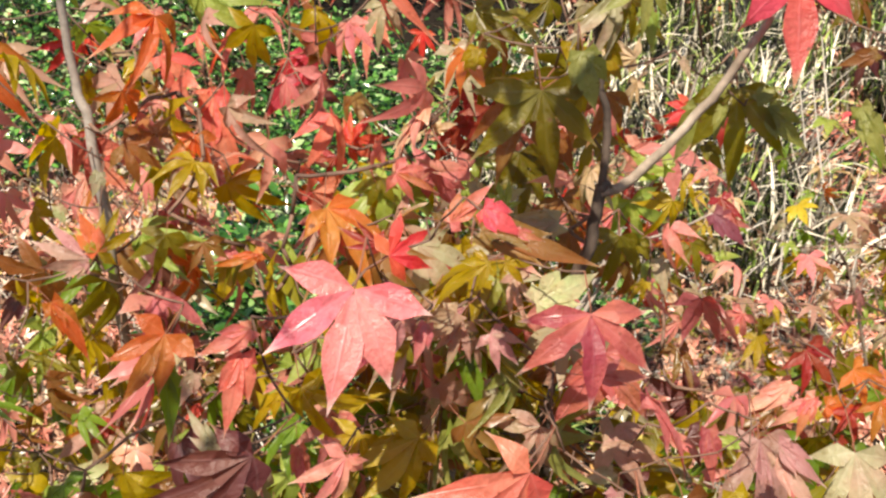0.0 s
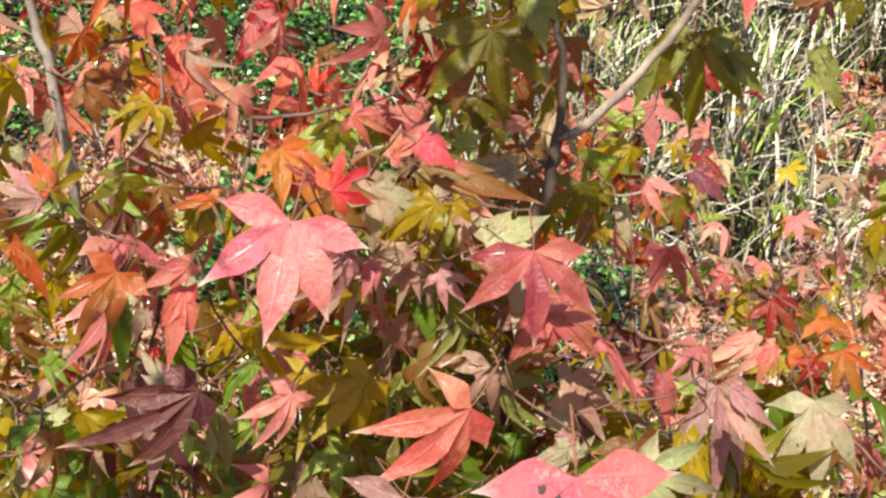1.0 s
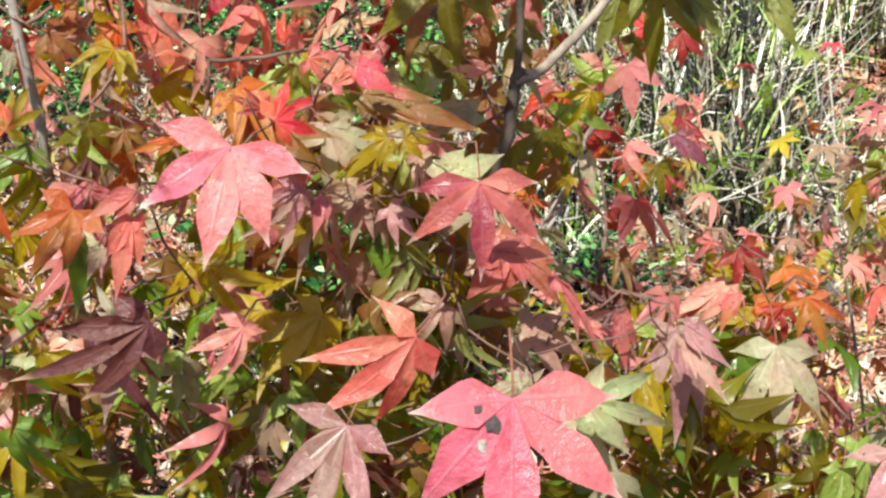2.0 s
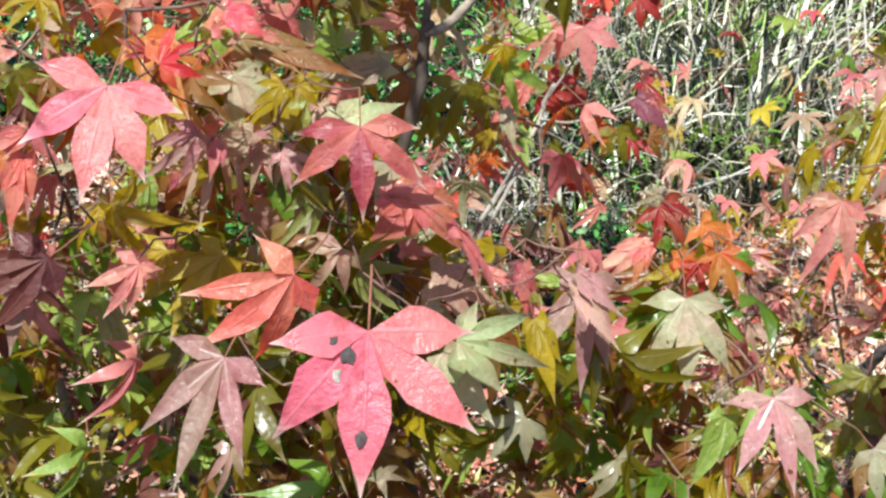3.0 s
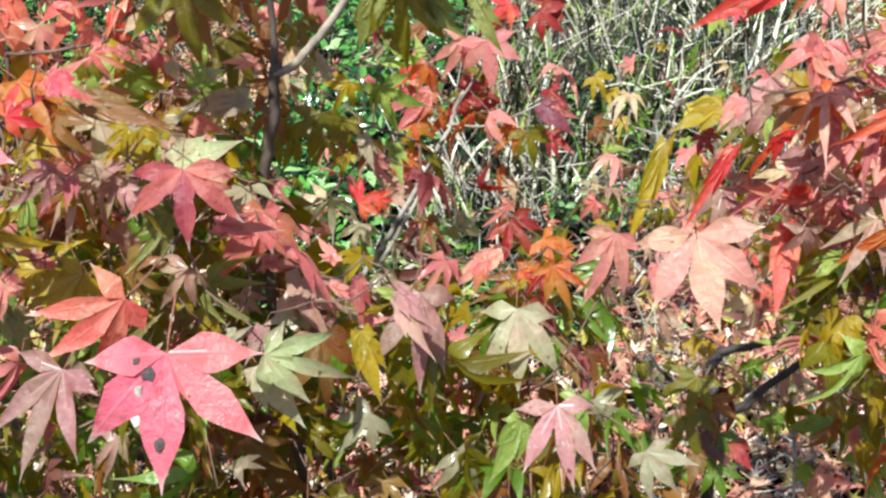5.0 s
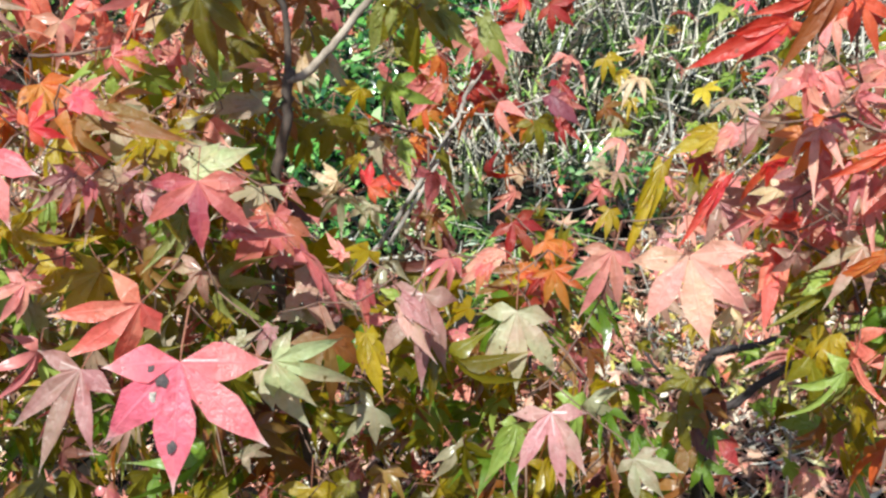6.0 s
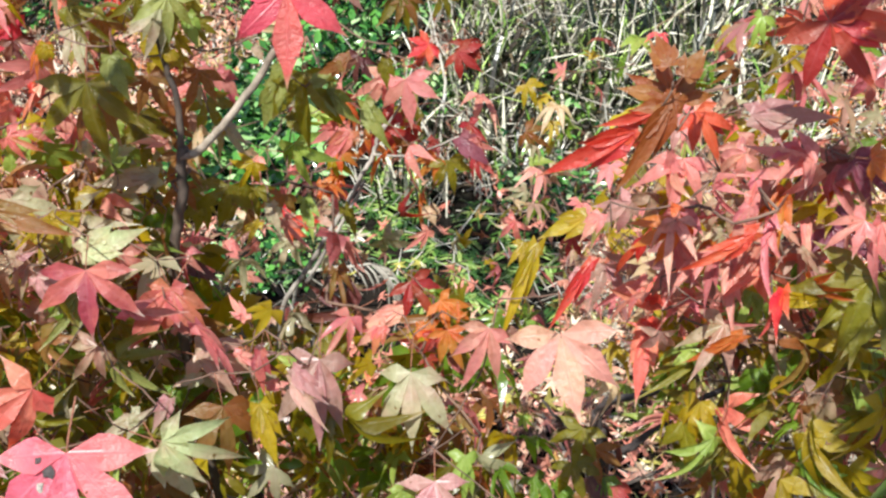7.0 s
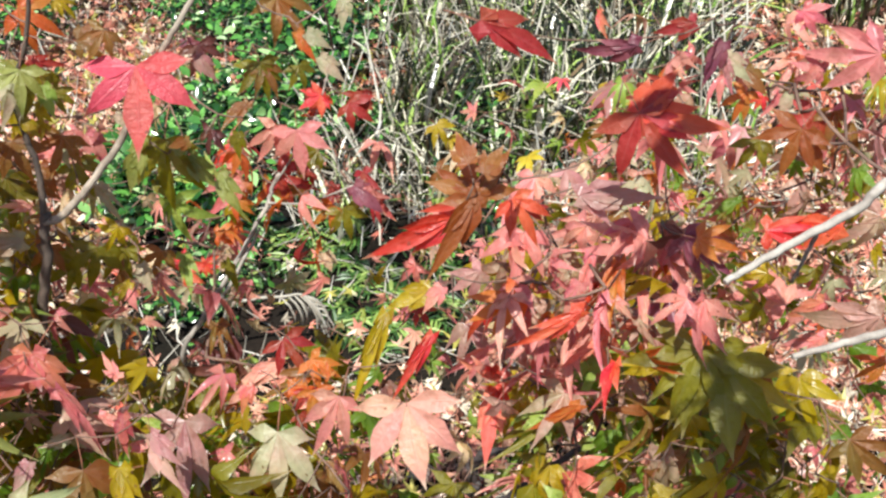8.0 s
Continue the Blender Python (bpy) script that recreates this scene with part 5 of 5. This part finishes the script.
leaf(NEAR, (0.078, 0.640, 1.385), (-64, -29, -158), 0.027, SAGE, 1.00, 12)
leaf(NEAR, (0.098, 0.630, 1.392), (-67, -31, -154), 0.040, OLIVE, 0.90, 9)
leaf(NEAR, (0.257, 0.660, 1.438), (-55, 21, -138), 0.042, OLIVEBROWN, 0.80, 7)
leaf(NEAR, (0.308, 0.620, 1.459), (-64, -10, -176), 0.022, SAGE, 0.90, 12)
leaf(NEAR, (0.201, 0.660, 1.401), (-56, 10, -135), 0.030, PLUM, 0.90, 7)
leaf(NEAR, (0.237, 0.680, 1.379), (-61, -2, -145), 0.032, OLIVE, 0.90, 9)
leaf(NEAR, (0.094, 0.560, 1.146), (-24, 32, -98), 0.054, DUSTY, 0.90, 20)
leaf(NEAR, (0.073, 0.580, 1.154), (-16, 47, -86), 0.028, CORALPALE, 0.90, 13)
leaf(NEAR, (0.099, 0.550, 1.133), (-1, -47, 117), 0.023, SAGE, 0.90, 12)
leaf(NEAR, (0.093, 0.500, 1.161), (-38, -29, 175), 0.027, MAUVE, 0.90, 12)
leaf(NEAR, (0.089, 0.460, 1.185), (-14, -44, 140), 0.030, SAGE, 0.90, 13)
leaf(NEAR, (0.121, 0.580, 1.092), (-43, 15, -142), 0.031, DUSTY, 0.80, 12)
leaf(NEAR, (0.025, 0.600, 1.251), (-53, -20, -167), 0.020, OLIVEGOLD, 1.00, 12)
leaf(NEAR, (0.047, 0.750, 1.036), (-50, 7, -152), 0.022, ROSE, 1.00, 12)
leaf(NEAR, (0.096, 0.720, 1.059), (-48, -16, -174), 0.025, LIME, 0.90, 12)
leaf(NEAR, (-0.093, 0.550, 1.198), (-55, 30, -131), 0.022, CORALPALE, 1.00, 20)
leaf(NEAR, (-0.058, 0.480, 1.211), (-47, 38, -121), 0.014, CORALPALE, 1.00, 12)
leaf(NEAR, (-0.010, 0.550, 1.174), (-57, 6, -153), 0.017, SAGE, 1.00, 12)
leaf(NEAR, (-0.004, 0.560, 1.185), (-52, -31, -179), 0.016, DUSTY, 1.10, 12)
leaf(NEAR, (0.011, 0.560, 1.210), (-50, -39, 173), 0.017, GREEN, 1.00, 21)
leaf(NEAR, (0.095, 0.600, 1.114), (-37, 43, -125), 0.026, OLIVE, 1.00, 12)
leaf(NEAR, (0.116, 0.620, 1.129), (51, -27, 32), 0.025, CORALPALE, 0.80, 13)
leaf(NEAR, (0.095, 0.560, 1.126), (-44, 34, -136), 0.023, SAGE, 0.70, 12)
leaf(NEAR, (0.050, 0.575, 1.361), (-64, -0, -171), 0.055, OLIVE, 1.00, 9)
leaf(NEAR, (0.049, 0.580, 1.358), (-56, -50, 151), 0.031, OLIVE, 1.30, 12)
leaf(NEAR, (0.053, 0.580, 1.358), (-64, 35, -166), 0.022, OLIVEBROWN, 1.00, 12)
leaf(NEAR, (0.069, 0.580, 1.360), (-70, -5, -175), 0.025, OLIVEGOLD, 0.80, 12)
leaf(NEAR, (0.070, 0.575, 1.382), (-71, 10, 180), 0.034, KHAKI, 1.10, 12)
leaf(NEAR, (0.018, 0.600, 1.374), (-69, -24, 173), 0.020, OLIVEGOLD, 1.20, 12)
leaf(RIGHT, (0.531, 0.490, 1.304), (-52, -19, 162), 0.053, OLIVE, 1.10, 9)
leaf(RIGHT, (0.544, 0.490, 1.294), (-51, 16, 163), 0.063, OLIVE, 1.00, 2)
leaf(RIGHT, (0.561, 0.510, 1.271), (-30, 42, -149), 0.045, OLIVEGOLD, 1.00, 9)
leaf(RIGHT, (0.567, 0.520, 1.267), (-48, 20, 179), 0.046, OLIVEBROWN, 1.00, 12)
leaf(RIGHT, (0.394, 0.415, 1.477), (57, -17, 10), 0.017, BROWN, 1.40, 12)
leaf(RIGHT, (0.401, 0.415, 1.472), (52, 30, -24), 0.017, BROWN, 1.40, 12)
leaf(SIDE, (0.591, 0.600, 1.392), (-60, -17, 153), 0.036, BROWN, 1.00, 9)
leaf(SIDE, (0.597, 0.610, 1.384), (-58, 25, 177), 0.031, BROWN, 1.10, 12)
leaf(SIDE, (0.557, 0.630, 1.416), (-56, 38, -172), 0.024, OLIVEBROWN, 1.00, 12)
leaf(SIDE, (0.589, 0.640, 1.393), (-62, -11, 158), 0.018, SAGE, 0.90, 12)
leaf(SIDE, (0.560, 0.630, 1.400), (-61, -18, 156), 0.026, ORANGE, 0.90, 19)
leaf(SIDE, (0.581, 0.660, 1.346), (-56, -28, 147), 0.028, OLIVE, 0.90, 5)
leaf(RIGHT, (0.387, 0.600, 0.997), (-40, 28, -159), 0.034, PLUM, 1.20, 12)
leaf(RIGHT, (0.395, 0.600, 0.986), (-47, -1, 170), 0.033, OLIVE, 1.00, 7)
leaf(RIGHT, (0.406, 0.600, 0.993), (-40, 28, -161), 0.032, BRICK, 1.10, 12)
leaf(RIGHT, (0.397, 0.590, 0.973), (-45, 14, -176), 0.030, GREEN, 1.00, 5)
leaf(RIGHT, (0.383, 0.590, 0.987), (-46, -7, 166), 0.031, OLIVEBROWN, 1.00, 12)
leaf(NEAR, (-0.042, 0.490, 1.208), (-48, -37, -179), 0.028, OLIVEGOLD, 0.90, 9)
leaf(NEAR, (-0.025, 0.490, 1.207), (-57, 8, -146), 0.027, OLIVEGOLD, 0.90, 7)
leaf(NEAR, (0.013, 0.530, 1.232), (-59, 2, -155), 0.036, GREEN, 0.90, 12)
leaf(NEAR, (-0.003, 0.550, 1.195), (-57, -16, -166), 0.024, SAGE, 0.90, 12)
leaf(NEAR, (0.015, 0.560, 1.165), (-51, 28, -137), 0.018, LIME, 1.00, 12)
leaf(NEAR, (0.021, 0.570, 1.136), (-45, -36, 172), 0.024, OLIVEGOLD, 1.00, 20)
leaf(NEAR, (0.054, 0.580, 1.127), (-49, 28, -138), 0.025, DUSTY, 0.90, 20)
leaf(NEAR, (-0.020, 0.520, 1.248), (-54, -34, -175), 0.022, OLIVEGOLD, 0.90, 12)
leaf(NEAR, (-0.011, 0.540, 1.217), (-59, 1, -154), 0.022, CORALPALE, 0.90, 21)
leaf(NEAR, (0.027, 0.540, 1.201), (-54, -25, -175), 0.019, SAGE, 1.00, 12)
leaf(RIGHT, (0.397, 0.580, 1.285), (-53, -41, 145), 0.033, MAUVE, 0.80, 20)
leaf(RIGHT, (0.428, 0.570, 1.287), (-59, -29, 151), 0.022, ORANGE, 1.00, 21)
leaf(RIGHT, (0.432, 0.570, 1.283), (-45, 49, -156), 0.019, OLIVEGOLD, 1.00, 12)
leaf(RIGHT, (0.428, 0.570, 1.262), (-58, -25, 153), 0.029, MAUVE, 0.90, 19)
leaf(RIGHT, (0.430, 0.570, 1.262), (-56, 30, -174), 0.034, DUSTY, 0.90, 21)
leaf(RIGHT, (0.418, 0.590, 1.232), (-53, -35, 146), 0.026, TAN, 0.90, 20)
leaf(RIGHT, (0.439, 0.560, 1.231), (-59, 1, 168), 0.026, CORAL, 0.80, 12)
leaf(RIGHT, (0.454, 0.580, 1.267), (-61, 12, 173), 0.021, SAGE, 0.80, 12)
leaf(RIGHT, (0.380, 0.610, 1.042), (-49, -10, 163), 0.039, OLIVE, 0.90, 9)
leaf(RIGHT, (0.389, 0.610, 1.021), (-48, 14, -177), 0.037, OLIVEBROWN, 1.00, 7)
leaf(RIGHT, (0.373, 0.600, 1.013), (-46, 16, -174), 0.037, OLIVE, 1.00, 5)
leaf(RIGHT, (0.399, 0.600, 0.998), (-47, -10, 161), 0.035, GREEN, 0.80, 9)
leaf(NEAR, (0.103, 0.600, 1.411), (-62, -14, -162), 0.032, KHAKI, 1.00, 9)
leaf(NEAR, (0.088, 0.620, 1.362), (-57, 24, -140), 0.019, OLIVEGOLD, 1.00, 12)
leaf(NEAR, (0.066, 0.640, 1.331), (-59, 11, -147), 0.034, OLIVEBROWN, 1.00, 5)
leaf(NEAR, (0.095, 0.660, 1.325), (-57, -22, -170), 0.034, OLIVEBROWN, 1.00, 7)
leaf(NEAR, (0.091, 0.680, 1.288), (-57, 13, -148), 0.032, OLIVE, 1.00, 5)
leaf(NEAR, (0.051, 0.660, 1.274), (-55, -22, -168), 0.035, OLIVE, 1.00, 9)
leaf(NEAR, (0.073, 0.660, 1.255), (-56, 9, -148), 0.032, OLIVEBROWN, 1.00, 9)
leaf(NEAR, (0.069, 0.670, 1.293), (-58, 12, -147), 0.028, BROWN, 1.00, 12)
leaf(NEAR, (0.095, 0.700, 1.301), (-56, 24, -142), 0.028, ROSE, 1.20, 12)
leaf(FAR, (0.419, 1.204, 0.897), (-22, 14, 172), 0.038, ROSE, 0.91)
leaf(FAR, (0.461, 1.220, 0.940), (-2, 4, 169), 0.043, DUSTY, 0.99)
leaf(FAR, (0.467, 1.196, 0.841), (-3, 16, 176), 0.034, CORALPALE, 1.00)
leaf(FAR, (0.470, 1.284, 1.039), (3, -1, 167), 0.028, ROSERED, 0.88)
leaf(FAR, (0.500, 1.185, 1.007), (1, -13, 160), 0.037, ROSE, 0.94)
leaf(FAR, (0.430, 1.188, 0.838), (3, -17, 165), 0.034, DUSTY, 0.93)
leaf(FAR, (0.386, 1.212, 0.831), (-0, -20, 167), 0.034, CORALPALE, 0.93)
leaf(FAR, (0.525, 1.259, 0.963), (-1, -4, 175), 0.039, CORALPALE, 0.98)
leaf(FAR, (0.434, 1.318, 0.901), (-6, 29, -177), 0.035, YELLOW, 1.08)
leaf(FAR, (0.423, 1.296, 0.860), (1, 5, -170), 0.034, LIME, 0.60)
leaf(FAR, (0.448, 1.301, 1.023), (5, -13, 165), 0.045, LIME, 0.80)


def blemish(blade, x, y, radius, material, name, seed):
    """A small ragged spot on a blade, in the blade's own unit lengths."""
    rnd = random.Random(seed)
    bm = bmesh.new()
    z = -0.20 * (x * x + y * y) + 0.035
    ring = []
    for k in range(11):
        a, r = 2 * math.pi * k / 11, radius * rnd.uniform(0.6, 1.15)
        ring.append(bm.verts.new((x + math.cos(a) * r * 0.8, y + math.sin(a) * r * 1.2, z - 0.012)))
    top = bm.verts.new((x, y, z))
    for k in range(11):
        bm.faces.new((top, ring[k], ring[(k + 1) % 11]))
    part(name, bm, material, blade)


blemish(spotted, 0.20, 0.07, 0.035, ROT, "rotten_spot", 1)
blemish(spotted, 0.11, 0.15, 0.055, ROT, "rotten_spot", 2)
blemish(spotted, 0.17, 0.27, 0.040, BARK_PALE, "dry_spot", 3)
blemish(spotted, 0.02, 0.64, 0.050, ROT, "rotten_spot", 4)

WARM = (CORAL, ROSE, CORALPALE, PEACH, MAUVE, ROSE, ORANGE, CORALPALE, DUSTY, PEACH, OLIVEGOLD)
SHADE = (OLIVE, LIME, OLIVEGOLD, GREEN, OLIVEGOLD, OLIVE, OLIVEBROWN, SAGE, DUSTY, ROSE)
DEEP = (OLIVE, GREEN, OLIVE, OLIVEBROWN, GREEN, PLUM, OLIVE)
PALE = (CORALPALE, DUSTY, PEACH, TAN, OLIVEGOLD, MAUVE, ROSE, CORAL)
LITE = (DUSTY, CORALPALE, ROSE, PEACH, TAN, ORANGE, SAGE)
thicket(RIGHT, (0.378, 0.486, 1.146), (0.487, 0.651, 1.299), 22, PALE, 101, (0.028, 0.047), 56)
thicket(RIGHT, (0.43, 0.47, 1.145), (0.56, 0.58, 1.215), 40, (GREEN, LIME, OLIVE, OLIVEGOLD, OLIVE, LIME, DUSTY), 118, (0.032, 0.053), 50, (0.3, 0.8))
thicket(SIDE, (0.372, 0.843, 0.896), (0.651, 1.087, 1.098), 50, PALE + (OLIVE,), 119, (0.029, 0.051), more=40)
thicket(RIGHT, (0.463, 0.514, 0.929), (0.652, 0.726, 1.166), 45, SHADE + (DUSTY, CORALPALE, ROSE, PEACH, ORANGE, SAGE, OLIVEGOLD), 102, (0.031, 0.055), more=110)
thicket(SIDE, (0.476, 0.704, 1.062), (0.744, 0.946, 1.331), 80, WARM + SHADE, 103, (0.024, 0.043), more=100)
thicket(SIDE, (0.483, 0.672, 0.864), (0.827, 1.035, 1.080), 60, LITE + SHADE, 114, (0.023, 0.040))
thicket(NEAR, (-0.073, 0.517, 0.907), (0.329, 0.729, 1.117), 20, DEEP + SHADE + (GREEN, OLIVE, OLIVEGOLD, BROWN), 104, (0.033, 0.059), more=235)
thicket(LEFT, (-0.299, 0.470, 0.982), (0.071, 0.714, 1.233), 105, DEEP + SHADE + (OLIVEGOLD, LIME, GREEN, LIME), 105, (0.030, 0.054), more=115)
thicket(LEFT, (-0.330, 0.562, 1.179), (0.001, 0.791, 1.414), 42, (CORAL, CORALPALE, ORANGE, OLIVEGOLD, ROSE, CORAL), 106, (0.028, 0.050), tilt=55)
thicket(LEFT, (-0.352, 0.605, 1.077), (0.018, 0.873, 1.387), 40, (OLIVEGOLD, OLIVEBROWN, CORALPALE, ORANGE, CORALPALE, DUSTY, PEACH, LIME), 120, (0.028, 0.049), tilt=55, more=80)
thicket(NEAR, (-0.060, 0.525, 1.161), (0.054, 0.690, 1.292), 26, SHADE, 107, (0.032, 0.056), more=30)
thicket(NEAR, (-0.001, 0.591, 1.231), (0.079, 0.707, 1.468), 14, (OLIVE, OLIVEGOLD, OLIVEBROWN, SAGE, OLIVE, OLIVEBROWN), 108, (0.032, 0.057), tilt=58)
thicket(BACK, (-0.103, 0.852, 0.656), (0.093, 1.136, 0.930), 60, LITE + SHADE, 117, (0.025, 0.045))
thicket(BACK, (-0.033, 0.846, 0.804), (0.154, 1.149, 1.018), 30, LITE + (OLIVE, ORANGE), 109, (0.027, 0.048))
thicket(LOW, (-0.402, 0.554, 0.628), (0.308, 0.863, 0.931), 120, DEEP + (OLIVE, DUSTY, CORALPALE, GREEN), 110, (0.026, 0.045), more=150)
thicket(LOW, (-0.286, 0.444, 0.756), (0.415, 0.655, 1.029), 90, DEEP, 111, (0.033, 0.058), more=150)
thicket(FAR, (0.302, 1.014, 0.696), (0.744, 1.440, 0.953), 170, LITE + SHADE + (GREEN, LIME), 112, (0.029, 0.043), 30, (0.75, 1.1))
thicket(FAR, (0.212, 0.960, 0.547), (0.629, 1.363, 0.746), 60, SHADE + (GREEN, LIME), 113, (0.025, 0.044))
thicket(UNDER, (-0.300, 0.480, 0.506), (0.283, 0.902, 0.841), 220, DEEP, 115, (0.029, 0.045))
thicket(RIGHT, (0.40, 0.47, 1.255), (0.53, 0.58, 1.345), 36, (CORAL, ROSE, CORALPALE, RED, MAUVE, PEACH, CORALPALE, ORANGE, ROSE), 150, (0.034, 0.056), 48, (0.3, 0.5), heading=(140, 25), folded=True)
thicket(RIGHT, (0.40, 0.48, 1.25), (0.54, 0.60, 1.36), 34, (MAUVE, DUSTY, PEACH, CORALPALE, ROSE, ORANGE, OLIVEGOLD, CORALPALE, MAUVE), 154, (0.026, 0.044), 48, (0.5, 0.9), heading=(150, 40))
thicket(RIGHT, (0.42, 0.50, 1.14), (0.56, 0.62, 1.24), 30, (CORALPALE, OLIVEGOLD, DUSTY, OLIVEGOLD, ROSE, LIME, OLIVE), 151, (0.026, 0.044), 50, (0.4, 0.8), heading=(150, 40))
thicket(NEAR, (-0.06, 0.62, 1.14), (0.14, 0.80, 1.38), 30, (CORALPALE, TAN, ROSE, OLIVEGOLD, SAGE, BRICK, PEACH), 152, (0.022, 0.036), 50)
thicket(NEAR, (-0.10, 0.50, 1.15), (0.06, 0.62, 1.29), 22, (DUSTY, SAGE, OLIVEGOLD, KHAKI, CORALPALE, OLIVEGOLD), 153, (0.026, 0.046), 50)
# unseen sprays added above the view, placed sunward to shade the leaves beneath them
for tree, low, high, count in ((UNSEEN, (0.44, 0.12, 1.75), (0.52, 0.24, 1.82), 15), (NEAR, (-0.03, 0.36, 1.66), (0.05, 0.43, 1.72), 5),
                               (UNSEEN, (0.45, 0.30, 1.78), (0.51, 0.33, 1.82), 2),
                               (LEFT, (-0.32, 0.10, 1.78), (-0.14, 0.24, 1.84), 8)):
    thicket(tree, low, high, count, (OLIVE, OLIVEGOLD, GREEN, BRICK), 130 + count, tilt=25, wide=(0.8, 1.0), overhead=True)
# Unseen high crown, added so that its shadow darkens the hollow behind.
thicket(BACK, (-0.25, 1.082, 1.762), (0.618, 1.458, 2.042), 90, (CORALPALE, ROSE, OLIVE, CORAL), 140, (0.045, 0.061), 20, (0.8, 1.0), more=110, overhead=True)
thicket(LEFT, (-0.378, 0.574, 0.868), (-0.133, 0.796, 1.062), 40, DEEP + (OLIVEGOLD,), 141, (0.028, 0.049), more=90)
thicket(NEAR, (0.088, 0.641, 1.098), (0.180, 0.788, 1.225), 7, (OLIVE, LIME, OLIVEBROWN, ROSE), 142, (0.033, 0.059), tilt=55)
thicket(BACK, (0.116, 0.941, 0.972), (0.272, 1.120, 1.133), 18, (BRICK, ORANGE, OLIVEBROWN, OLIVE, DARKRED, CORALPALE), 143, (0.030, 0.053), tilt=50, overhead=True)
thicket(RIGHT, (0.502, 0.447, 1.132), (0.649, 0.585, 1.241), 34, (OLIVE, GREEN, OLIVE, OLIVEBROWN, OLIVEGOLD), 144, (0.031, 0.055), tilt=50, more=20)

for tree in (NEAR, LEFT, RIGHT, BACK, FAR, LOW, UNDER, SIDE, UNSEEN):
    grow(tree)
    inner_foliage(tree)
